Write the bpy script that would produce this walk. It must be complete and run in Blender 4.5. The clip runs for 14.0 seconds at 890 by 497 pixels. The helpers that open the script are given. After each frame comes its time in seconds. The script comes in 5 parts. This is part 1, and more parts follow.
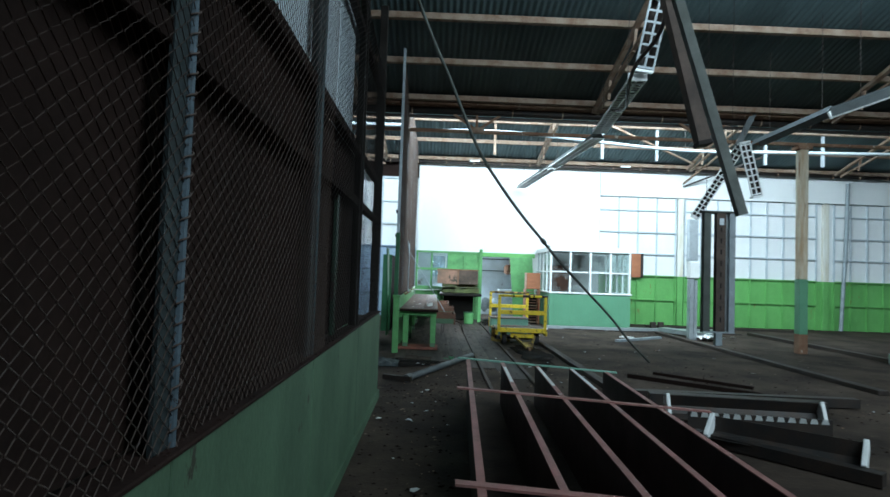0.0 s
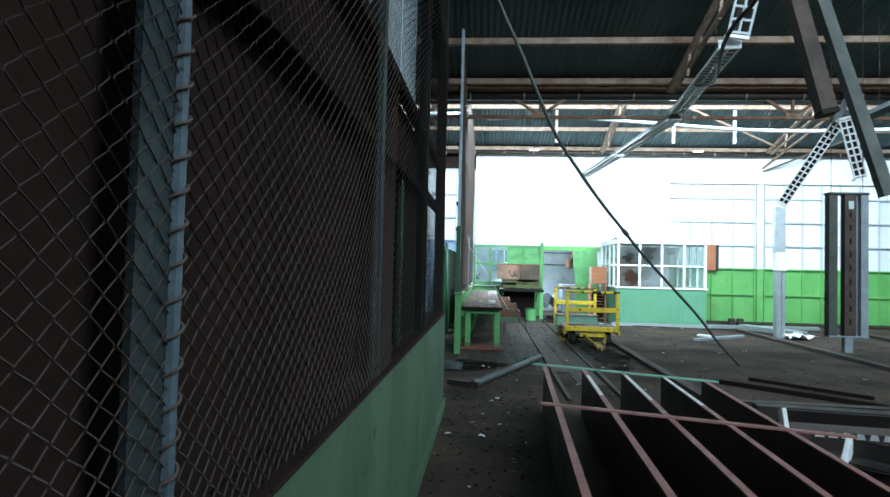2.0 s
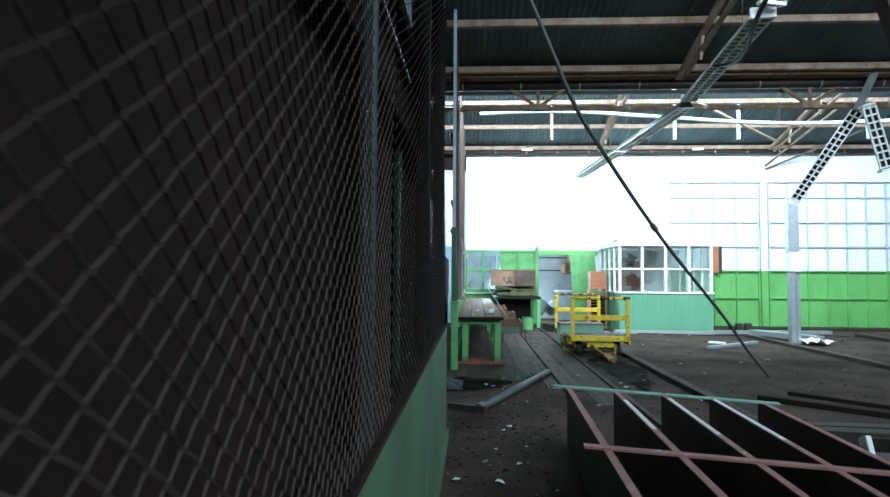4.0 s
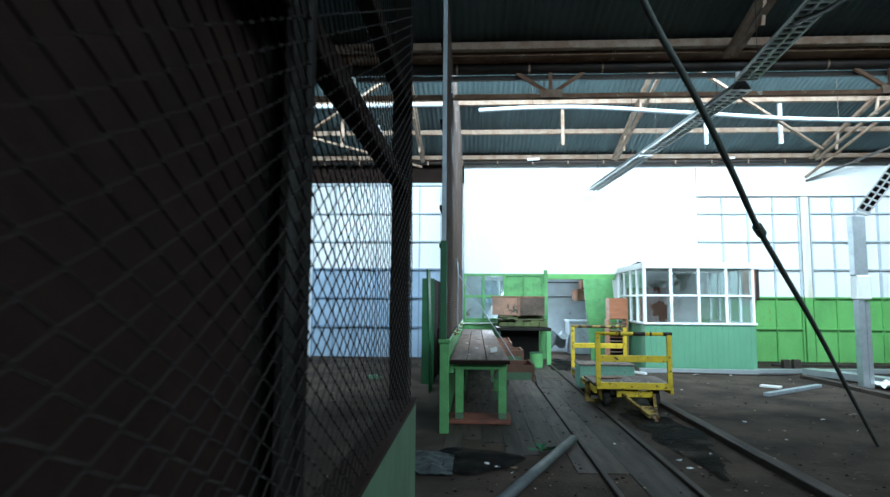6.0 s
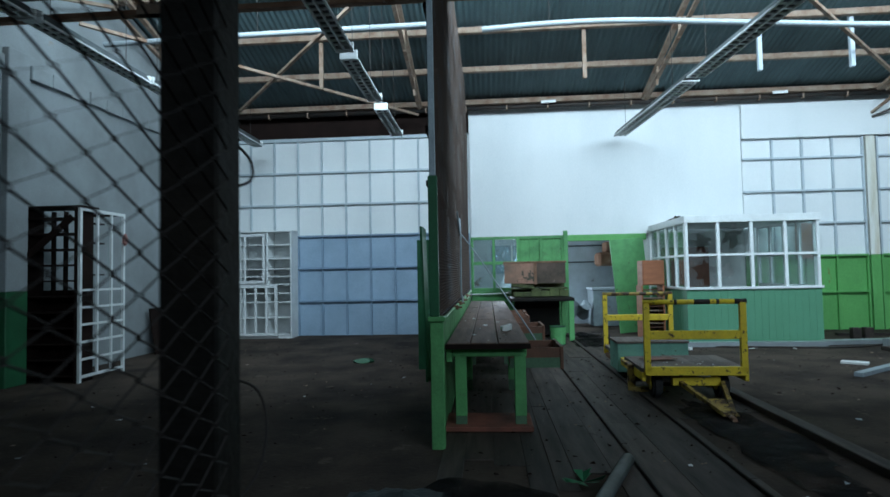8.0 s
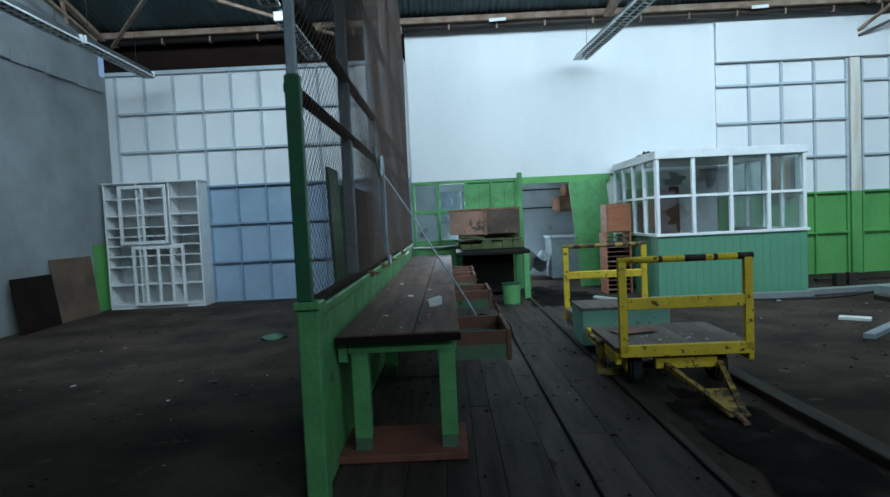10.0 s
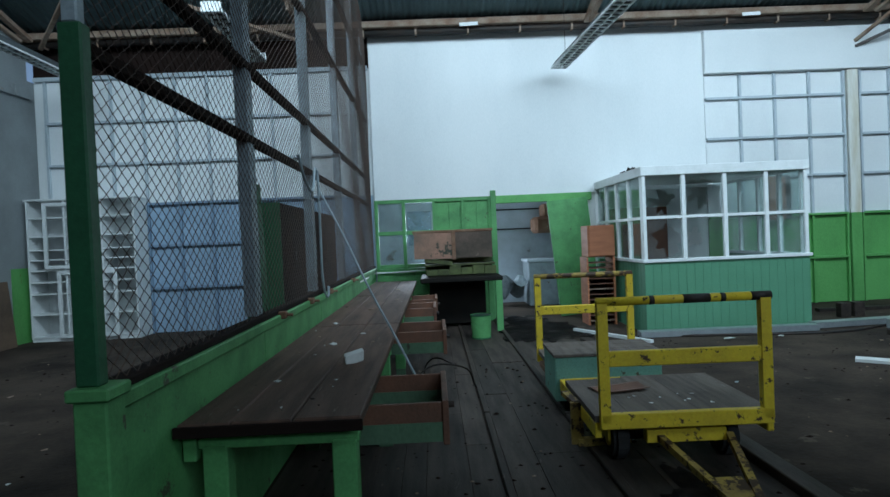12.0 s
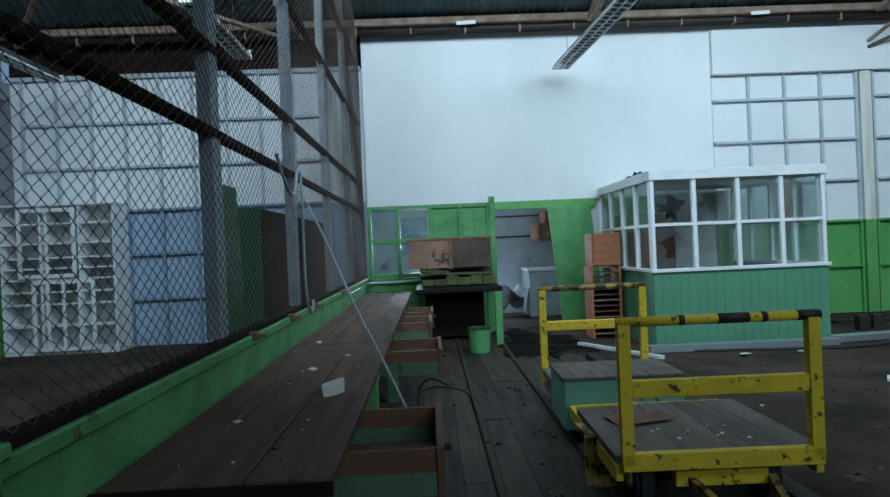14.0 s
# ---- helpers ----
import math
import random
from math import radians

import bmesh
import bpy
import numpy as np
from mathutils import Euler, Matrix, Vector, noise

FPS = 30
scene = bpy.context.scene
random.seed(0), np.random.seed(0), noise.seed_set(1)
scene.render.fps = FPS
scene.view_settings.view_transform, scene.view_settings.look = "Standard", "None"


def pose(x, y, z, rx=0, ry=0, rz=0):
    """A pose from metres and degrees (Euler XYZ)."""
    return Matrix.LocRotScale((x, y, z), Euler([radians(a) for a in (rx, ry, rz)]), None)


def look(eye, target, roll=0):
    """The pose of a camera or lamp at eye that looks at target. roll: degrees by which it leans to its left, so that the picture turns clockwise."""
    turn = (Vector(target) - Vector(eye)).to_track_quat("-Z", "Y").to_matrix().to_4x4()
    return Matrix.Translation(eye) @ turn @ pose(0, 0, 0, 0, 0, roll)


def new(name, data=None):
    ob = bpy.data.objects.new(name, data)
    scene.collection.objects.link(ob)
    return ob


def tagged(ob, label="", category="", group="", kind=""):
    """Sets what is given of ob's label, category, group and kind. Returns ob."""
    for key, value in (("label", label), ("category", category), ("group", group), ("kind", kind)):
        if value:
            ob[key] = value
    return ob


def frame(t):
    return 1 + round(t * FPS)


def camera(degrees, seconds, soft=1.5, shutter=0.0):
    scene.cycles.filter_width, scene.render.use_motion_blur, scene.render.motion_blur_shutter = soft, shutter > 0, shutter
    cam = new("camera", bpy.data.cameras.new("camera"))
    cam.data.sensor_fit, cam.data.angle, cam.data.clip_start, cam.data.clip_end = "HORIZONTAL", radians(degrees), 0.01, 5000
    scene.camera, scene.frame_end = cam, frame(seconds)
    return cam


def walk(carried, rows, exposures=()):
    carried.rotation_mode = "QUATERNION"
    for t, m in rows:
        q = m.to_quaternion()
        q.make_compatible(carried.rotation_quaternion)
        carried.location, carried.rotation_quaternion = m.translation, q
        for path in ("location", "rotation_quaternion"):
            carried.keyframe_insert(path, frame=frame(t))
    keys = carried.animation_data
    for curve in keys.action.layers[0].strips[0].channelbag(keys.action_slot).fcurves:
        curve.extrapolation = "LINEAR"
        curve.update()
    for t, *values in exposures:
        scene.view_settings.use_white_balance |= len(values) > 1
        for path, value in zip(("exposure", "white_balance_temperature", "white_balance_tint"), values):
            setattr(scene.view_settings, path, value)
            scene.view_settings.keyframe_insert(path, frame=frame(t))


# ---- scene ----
cam = camera(75.6, 14.0, shutter=0.3)
PATH = [
    (0, (0.766, -0.303, 1.458), (0.797, 1.695, 1.545), 2.0),
    (0.5, (0.769, -0.115, 1.483), (0.697, 1.883, 1.553), 2.0),
    (1, (0.764, -0.02, 1.488), (0.644, 1.975, 1.554), 1.4),
    (1.5, (0.727, 0.111, 1.49), (0.584, 2.104, 1.557), 1.4),
    (2, (0.589, 0.342, 1.476), (0.436, 2.335, 1.538), 1.4),
    (2.5, (0.443, 0.51, 1.482), (0.297, 2.503, 1.545), 0.8),
    (3, (0.393, 0.675, 1.446), (0.256, 2.669, 1.507), 0.5),
    (5.3, (0.378, 2.754, 1.426), (0.315, 4.747, 1.583), 0.6),
    (5.5, (0.379, 3.001, 1.434), (0.305, 4.993, 1.596), 0.8),
    (6, (0.435, 3.541, 1.476), (0.328, 5.53, 1.658), 0.4),
    (6.5, (0.519, 3.965, 1.47), (0.391, 5.953, 1.656), 0.2),
    (7, (0.496, 4.63, 1.395), (0.375, 6.619, 1.573), 0.2),
    (7.5, (0.422, 5.114, 1.431), (0.298, 7.103, 1.594), 0.1),
    (8, (0.497, 5.551, 1.379), (0.35, 7.543, 1.467), -1.1),
    (8.2, (0.512, 5.702, 1.391), (0.363, 7.696, 1.431), -1.6),
    (10.3, (0.855, 7.497, 1.424), (0.863, 9.495, 1.327), -2.7),
    (10.5, (0.889, 7.641, 1.448), (0.907, 9.639, 1.355), -2.7),
    (11, (1.015, 7.921, 1.454), (1.041, 9.919, 1.373), -2.8),
    (11.5, (1.133, 8.167, 1.467), (1.165, 10.166, 1.417), -2.6),
    (12, (1.157, 8.321, 1.45), (1.196, 10.32, 1.419), -2.5),
    (12.5, (1.105, 8.508, 1.472), (1.151, 10.507, 1.446), -2.2),
    (13, (1.075, 8.624, 1.462), (1.13, 10.624, 1.451), -2.2),
    (13.5, (1.1, 8.704, 1.459), (1.154, 10.704, 1.454), -2.3),
    (14, (1.175, 8.806, 1.462), (1.226, 10.805, 1.457), -2.5),
]
EXPOSURES = [(0, 0.64, 6280, 12), (0.6, 0.93, 6230, 12), (3, 1.18, 6180, 12), (5.6, 0.95, 6120, 12), (6.2, 0.7, 6090, 12), (7, 0.08, 6030, 11), (8, -0.34, 5930, 11), (10, -0.4, 5930, 11), (14, -0.64, 5880, 11)]
walk(cam, [(t, look(eye, target, roll)) for t, eye, target, roll in PATH], EXPOSURES)

# ---- world and light ----
world = bpy.data.worlds.new("overcast_sky")
scene.world = world
world.use_nodes = True
wn = world.node_tree
sky = wn.nodes.new("ShaderNodeTexSky")
sky.sky_type = 'NISHITA'
sky.sun_disc = False
sky.sun_elevation = radians(48)
sky.sun_rotation = radians(200)
wn.links.new(sky.outputs[0], wn.nodes["Background"].inputs[0])
wn.nodes["Background"].inputs[1].default_value = 0.12
sun = new("sun", bpy.data.lights.new("sun", 'SUN'))
sun.data.energy, sun.data.angle, sun.data.color = 0.8, radians(14), (1.0, 0.97, 0.92)
sun.matrix_world = look((0, -20, 30), (2, 0, 0))


def skylight(name, x0, x1, y, z0, z1, watts, colour=(0.74, 0.93, 1.0)):
    """Daylight that enters through one sloping band of roof glazing."""
    lamp = new(name, bpy.data.lights.new(name, 'AREA'))
    lamp.data.shape = 'RECTANGLE'
    lamp.data.size, lamp.data.size_y = x1 - x0, z1 - z0
    lamp.data.energy, lamp.data.color = watts, colour
    mid = Vector(((x0 + x1) / 2, y, (z0 + z1) / 2))
    lamp.matrix_world = look(mid, mid + Vector((0, 1, -0.35)))
    return lamp


skylight("roof_glazing_light_far", -4.4, 11.0, 12.2, 5.35, 7.0, 1290)
skylight("roof_glazing_light_mid", 1.5, 10.0, 5.5, 5.35, 6.8, 210)
skylight("roof_glazing_light_near", 3.0, 12.0, -1.2, 5.35, 6.8, 470)


# ---- materials ----
def mat(name, base, rough=0.6, metal=0.0, second=None, amount=0.5, scale=3.0, bump=0.15, fine=60.0, wear=None, wear_cut=0.62,
        wear_scale=5.0, stretch=(1, 1, 1), vary=0.0, spec=0.4):
    """A weathered surface: two sizes of mottling, worn patches of a second material's colour, and fine relief."""
    m = bpy.data.materials.new(name)
    m.use_nodes = True
    n, l = m.node_tree.nodes, m.node_tree.links
    b = n["Principled BSDF"]
    geo = n.new("ShaderNodeNewGeometry")
    mp = n.new("ShaderNodeMapping")
    mp.inputs["Scale"].default_value = stretch
    l.new(geo.outputs["Position"], mp.inputs[0])

    def noise_node(sc, detail=5, rough_n=0.6):
        t = n.new("ShaderNodeTexNoise")
        t.inputs["Scale"].default_value = sc
        t.inputs["Detail"].default_value = detail
        t.inputs["Roughness"].default_value = rough_n
        l.new(mp.outputs[0], t.inputs["Vector"])
        return t

    big, small = noise_node(scale), noise_node(fine, 3)
    second = second or tuple(c * 0.6 for c in base)
    mix = n.new("ShaderNodeMix")
    mix.data_type = 'RGBA'
    ramp = n.new("ShaderNodeMapRange")
    ramp.inputs[1].default_value, ramp.inputs[2].default_value = 0.38, 0.72
    ramp.inputs[4].default_value = amount
    l.new(big.outputs[0], ramp.inputs[0])
    l.new(ramp.outputs[0], mix.inputs[0])
    mix.inputs[6].default_value, mix.inputs[7].default_value = (*base, 1), (*second, 1)
    out = mix.outputs[2]
    grain = n.new("ShaderNodeMix")
    grain.data_type, grain.blend_type = 'RGBA', 'OVERLAY'
    grain.inputs[0].default_value = 0.28
    l.new(out, grain.inputs[6])
    l.new(small.outputs[0], grain.inputs[7])
    out = grain.outputs[2]
    if vary:
        info = n.new("ShaderNodeObjectInfo")
        hsv = n.new("ShaderNodeHueSaturation")
        mr = n.new("ShaderNodeMapRange")
        mr.inputs[3].default_value, mr.inputs[4].default_value = 1 - vary, 1 + vary
        l.new(info.outputs["Random"], mr.inputs[0])
        l.new(mr.outputs[0], hsv.inputs["Value"])
        l.new(out, hsv.inputs["Color"])
        out = hsv.outputs[0]
    if wear:
        w = noise_node(wear_scale, 8, 0.7)
        cut = n.new("ShaderNodeMapRange")
        cut.inputs[1].default_value, cut.inputs[2].default_value = wear_cut, wear_cut + 0.03
        l.new(w.outputs[0], cut.inputs[0])
        wm = n.new("ShaderNodeMix")
        wm.data_type = 'RGBA'
        l.new(cut.outputs[0], wm.inputs[0])
        l.new(out, wm.inputs[6])
        wm.inputs[7].default_value = (*wear, 1)
        out = wm.outputs[2]
    l.new(out, b.inputs["Base Color"])
    rr = n.new("ShaderNodeMapRange")
    rr.inputs[3].default_value, rr.inputs[4].default_value = max(0.05, rough - 0.15), min(1, rough + 0.15)
    l.new(big.outputs[0], rr.inputs[0])
    l.new(rr.outputs[0], b.inputs["Roughness"])
    b.inputs["Metallic"].default_value = metal
    b.inputs["Specular IOR Level"].default_value = spec
    if bump:
        bp = n.new("ShaderNodeBump")
        bp.inputs["Strength"].default_value = bump
        bp.inputs["Distance"].default_value = 0.01
        l.new(small.outputs[0], bp.inputs["Height"])
        l.new(bp.outputs[0], b.inputs["Normal"])
    return m


def glass(name, clear=0.8, dust=(0.55, 0.6, 0.6), gloss=0.5):
    """Thin dusty sheet glass: clear, with a film of dust and a Fresnel gloss."""
    m = bpy.data.materials.new(name)
    m.use_nodes = True
    n, l = m.node_tree.nodes, m.node_tree.links
    n.remove(n["Principled BSDF"])
    tr, df, gl = n.new("ShaderNodeBsdfTransparent"), n.new("ShaderNodeBsdfDiffuse"), n.new("ShaderNodeBsdfGlossy")
    tr.inputs[0].default_value = (0.88, 0.95, 0.94, 1)
    df.inputs[0].default_value = (*dust, 1)
    gl.inputs["Roughness"].default_value = 0.06
    tex = n.new("ShaderNodeTexNoise")
    tex.inputs["Scale"].default_value = 4.0
    geo = n.new("ShaderNodeNewGeometry")
    l.new(geo.outputs["Position"], tex.inputs["Vector"])
    mr = n.new("ShaderNodeMapRange")
    mr.inputs[1].default_value, mr.inputs[2].default_value = 0.3, 0.75
    mr.inputs[3].default_value, mr.inputs[4].default_value = (1 - clear) * 0.4, (1 - clear) * 1.5
    l.new(tex.outputs[0], mr.inputs[0])
    mix, mix2, fr = n.new("ShaderNodeMixShader"), n.new("ShaderNodeMixShader"), n.new("ShaderNodeFresnel")
    sc = n.new("ShaderNodeMath")
    sc.operation = 'MULTIPLY'
    sc.inputs[1].default_value = gloss
    l.new(mr.outputs[0], mix.inputs[0]), l.new(tr.outputs[0], mix.inputs[1]), l.new(df.outputs[0], mix.inputs[2])
    l.new(fr.outputs[0], sc.inputs[0]), l.new(sc.outputs[0], mix2.inputs[0])
    l.new(mix.outputs[0], mix2.inputs[1]), l.new(gl.outputs[0], mix2.inputs[2])
    l.new(mix2.outputs[0], n["Material Output"].inputs[0])
    return m


WHITE = mat("white_wall_paint", (0.80, 0.82, 0.82), 0.55, second=(0.66, 0.70, 0.71), amount=0.5, scale=0.9, bump=0.05, stretch=(1, 1, 0.35))
WHITE_W = mat("white_joinery_paint", (0.78, 0.80, 0.80), 0.45, second=(0.55, 0.57, 0.55), amount=0.45, scale=6, wear=(0.35, 0.31, 0.26), wear_cut=0.70, wear_scale=9)
# Stained white plaster; its grey base holds the shade of the left bay.
PLASTER = mat("stained_shade_grey_plaster", (0.30, 0.325, 0.335), 0.85, second=(0.165, 0.175, 0.172), amount=0.6, scale=1.3, bump=0.3, wear=(0.30, 0.28, 0.25), wear_cut=0.66, wear_scale=2.2)
BLUE = mat("grey_blue_wall_paint", (0.33, 0.44, 0.56), 0.55, second=(0.21, 0.30, 0.40), amount=0.6, scale=1.6, bump=0.06)
GREEN = mat("bright_green_paint", (0.145, 0.42, 0.12), 0.5, second=(0.085, 0.27, 0.07), amount=0.7, scale=1.8, wear=(0.17, 0.21, 0.06), wear_cut=0.64, wear_scale=2.0, stretch=(1, 1, 0.5))
GREEN_D = mat("dark_green_paint", (0.028, 0.125, 0.055), 0.5, second=(0.02, 0.075, 0.035), amount=0.7, scale=2.5, wear=(0.06, 0.05, 0.03), wear_cut=0.70)
GREEN_B = mat("sage_green_board_paint", (0.105, 0.275, 0.165), 0.5, second=(0.085, 0.235, 0.135), amount=0.6, scale=2.2, wear=(0.07, 0.12, 0.08), wear_cut=0.74)
GREEN_L = mat("light_green_bench_paint", (0.125, 0.36, 0.125), 0.55, second=(0.07, 0.21, 0.075), amount=0.85, scale=4, wear=(0.075, 0.085, 0.05), wear_cut=0.63, wear_scale=6)
DADO = mat("dull_green_partition_paint", (0.10, 0.175, 0.105), 0.65, second=(0.06, 0.105, 0.065), amount=0.85, scale=2.0, wear=(0.05, 0.05, 0.035), wear_cut=0.64, wear_scale=3.5, stretch=(1, 1, 0.6), spec=0.25)
YELLOW = mat("chipped_yellow_enamel", (0.76, 0.55, 0.03), 0.5, second=(0.48, 0.32, 0.025), amount=0.6, scale=7, wear=(0.075, 0.04, 0.022), wear_cut=0.585, wear_scale=17)
TEAL = mat("worn_mint_green_paint", (0.19, 0.40, 0.31), 0.6, second=(0.14, 0.29, 0.23), amount=0.6, scale=5, wear=(0.10, 0.08, 0.05), wear_cut=0.62, wear_scale=8)
RUST = mat("rusted_steel", (0.17, 0.085, 0.05), 0.8, 0.2, second=(0.33, 0.21, 0.14), amount=0.8, scale=4, bump=0.4, wear=(0.45, 0.40, 0.34), wear_cut=0.62, wear_scale=6)
RUST_L = mat("pale_rusted_steel", (0.33, 0.25, 0.19), 0.75, 0.1, second=(0.18, 0.09, 0.05), amount=0.9, scale=5, bump=0.4)
STEEL_D = mat("dark_steel", (0.035, 0.033, 0.032), 0.55, 0.5, second=(0.08, 0.05, 0.035), amount=0.6, scale=6, bump=0.2)
GALV = mat("galvanised_steel", (0.55, 0.60, 0.63), 0.38, 0.75, second=(0.38, 0.42, 0.45), amount=0.6, scale=7, bump=0.1)
GREYPAINT = mat("grey_blue_steel_paint", (0.30, 0.35, 0.38), 0.5, 0.1, second=(0.17, 0.19, 0.20), amount=0.7, scale=6, wear=(0.14, 0.09, 0.06), wear_cut=0.66)
ROOF = mat("weathered_corrugated_sheet", (0.10, 0.155, 0.165), 0.75, 0.0, second=(0.05, 0.08, 0.085), amount=0.8, scale=1.2, bump=0.1, stretch=(1, 0.3, 1))
# BROWN half again brighter: glancing daylight on the backing boards, put into the colour.
HARDBOARD = mat("lit_brown_hardboard", (0.028, 0.016, 0.013), 0.9, second=(0.014, 0.009, 0.0075), amount=0.7, scale=2.5, bump=0.15, spec=0.12)
WIRE = mat("rusty_galvanised_wire", (0.10, 0.068, 0.055), 0.7, 0.1, second=(0.13, 0.105, 0.095), amount=0.8, scale=9, bump=0.2)
# Dark brown board, deepened further for the shade on the left.
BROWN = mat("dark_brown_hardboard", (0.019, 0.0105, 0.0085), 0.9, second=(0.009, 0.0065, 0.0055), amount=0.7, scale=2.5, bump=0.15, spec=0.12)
WOOD_T = mat("grimy_bench_planks", (0.105, 0.055, 0.037), 0.7, second=(0.038, 0.024, 0.018), amount=0.95, scale=2.2, bump=0.35, fine=35, stretch=(6, 0.6, 6), vary=0.18, wear=(0.20, 0.155, 0.125), wear_cut=0.64, wear_scale=9)
WOOD_F = mat("grimy_floor_planks", (0.052, 0.037, 0.029), 0.66, second=(0.014, 0.011, 0.010), amount=0.95, scale=1.9, bump=0.35, fine=30, stretch=(6, 0.7, 6), vary=0.38, wear=(0.12, 0.095, 0.08), wear_cut=0.67, wear_scale=3.5)
WOOD_O = mat("orange_brown_wood", (0.40, 0.15, 0.07), 0.55, second=(0.25, 0.09, 0.045), amount=0.7, scale=3, bump=0.2, stretch=(1, 1, 5))
FLOOR = mat("dirty_earth_brown_floor", (0.068, 0.050, 0.038), 0.9, second=(0.015, 0.012, 0.0105), amount=1.0, scale=1.1, bump=0.8, fine=26, wear=(0.098, 0.077, 0.06), wear_cut=0.62, wear_scale=3.1, spec=0.15)
# Soot on the hearth; on the partition's last posts it stands for shade.
BLACK = mat("soot_and_shade_black", (0.010, 0.009, 0.008), 0.65, 0.0, spec=0.15, second=(0.022, 0.017, 0.013), amount=0.7, scale=5, bump=0.3)
RUBBER = mat("old_black_rubber", (0.02, 0.02, 0.021), 0.75, second=(0.05, 0.045, 0.04), amount=0.6, scale=8, bump=0.3)
PINK = mat("faded_red_oxide_paint", (0.33, 0.145, 0.13), 0.6, second=(0.17, 0.10, 0.085), amount=0.8, scale=6, wear=(0.55, 0.52, 0.50), wear_cut=0.64, wear_scale=4)
PAPER = mat("crumpled_white_paper", (0.75, 0.76, 0.74), 0.8, bump=0.2)
OIL = mat("spilt_black_oil", (0.006, 0.006, 0.0065), 0.75, spec=0.1, second=(0.02, 0.018, 0.016), amount=0.6, scale=5, bump=0.05)
oil_nodes, oil_links = OIL.node_tree.nodes, OIL.node_tree.links
soak, soak_cut = oil_nodes.new("ShaderNodeTexNoise"), oil_nodes.new("ShaderNodeMapRange")
soak.inputs["Scale"].default_value, soak.inputs["Detail"].default_value, soak.inputs["Roughness"].default_value = 2.6, 5, 0.6
soak_cut.inputs[1].default_value, soak_cut.inputs[2].default_value = 0.30, 0.66
soak_cut.inputs[4].default_value = 0.8
oil_links.new(oil_nodes["Mapping"].outputs[0], soak.inputs["Vector"])
oil_links.new(soak.outputs[0], soak_cut.inputs[0])
oil_links.new(soak_cut.outputs[0], oil_nodes["Principled BSDF"].inputs["Alpha"])
CREAM = mat("rust_streaked_cream_paint", (0.56, 0.52, 0.42), 0.55, second=(0.34, 0.20, 0.09), amount=0.9, scale=7, stretch=(1, 1, 0.12), wear=(0.20, 0.10, 0.045), wear_cut=0.60)
STREAK = mat("rust_streaked_white_paint", (0.74, 0.74, 0.68), 0.55, second=(0.50, 0.42, 0.26), amount=0.8, scale=6, stretch=(1, 1, 0.12))
MOSS = mat("mossy_soot_stained_board", (0.10, 0.12, 0.04), 0.8, second=(0.03, 0.03, 0.02), amount=0.9, scale=5, bump=0.3, wear=(0.22, 0.26, 0.07), wear_cut=0.64)
RUSTY_O = mat("rusty_orange_sheet", (0.36, 0.19, 0.13), 0.7, second=(0.16, 0.11, 0.08), amount=1.0, scale=4, bump=0.2, wear=(0.05, 0.05, 0.035), wear_cut=0.55, wear_scale=3)
SOOTY = mat("soot_blackened_sheet", (0.12, 0.08, 0.06), 0.75, second=(0.035, 0.03, 0.022), amount=1.0, scale=3, bump=0.3, wear=(0.20, 0.15, 0.11), wear_cut=0.63, wear_scale=4)
SOILED = mat("soot_stained_grey_blue_wall", (0.50, 0.56, 0.62), 0.7, second=(0.30, 0.32, 0.34), amount=0.8, scale=1.5, bump=0.1, wear=(0.12, 0.09, 0.07), wear_cut=0.66, wear_scale=1.5)
WOOD_R = mat("worn_red_brown_wood", (0.17, 0.075, 0.045), 0.6, second=(0.08, 0.045, 0.032), amount=0.8, scale=5, bump=0.25)
WOOD_P = mat("scuffed_red_plank_paint", (0.21, 0.07, 0.045), 0.7, second=(0.09, 0.04, 0.03), amount=0.9, scale=4, bump=0.25, wear=(0.06, 0.045, 0.035), wear_cut=0.60)
PLY = mat("stained_plywood", (0.16, 0.105, 0.07), 0.75, second=(0.07, 0.05, 0.038), amount=0.85, scale=2.2, bump=0.15)
POST = mat("grey_green_angle_iron", (0.042, 0.055, 0.058), 0.6, 0.1, second=(0.025, 0.03, 0.03), amount=0.7, scale=6, wear=(0.05, 0.035, 0.025), wear_cut=0.68)
CONDUIT = mat("dull_grey_conduit", (0.33, 0.37, 0.39), 0.5, 0.1, second=(0.30, 0.33, 0.34), amount=0.6, scale=4)
POLE = mat("dull_grey_green_pole", (0.075, 0.085, 0.075), 0.6, 0.1, second=(0.04, 0.045, 0.04), amount=0.7, scale=6)
GREEN_K = mat("worn_bottle_green_paint", (0.014, 0.045, 0.026), 0.6, second=(0.014, 0.018, 0.014), amount=0.8, scale=5, wear=(0.025, 0.016, 0.013), wear_cut=0.55, wear_scale=5)
# Shaded copy of WIRE for the dim far end of the near partition.
WIRE_D = mat("shaded_wire", (0.022, 0.018, 0.016), 0.8, second=(0.035, 0.028, 0.024), amount=0.8, scale=9)
# The flanges' red oxide at a tenth, for the shade between the plates.
RACK = mat("shaded_red_oxide_steel", (0.032, 0.013, 0.012), 0.6, 0.1, second=(0.016, 0.009, 0.009), amount=0.7, scale=4, bump=0.15)
CHANNEL = mat("rust_brown_channel", (0.085, 0.058, 0.045), 0.75, 0.1, second=(0.035, 0.028, 0.025), amount=0.9, scale=5, bump=0.25, wear=(0.22, 0.19, 0.16), wear_cut=0.68)
# Panel blue darkened, so the battens' shadow lines sit in the colour.
BATTEN_B = mat("shade_blue_batten_paint", (0.23, 0.32, 0.43), 0.55, second=(0.17, 0.24, 0.33), amount=0.6, scale=4)
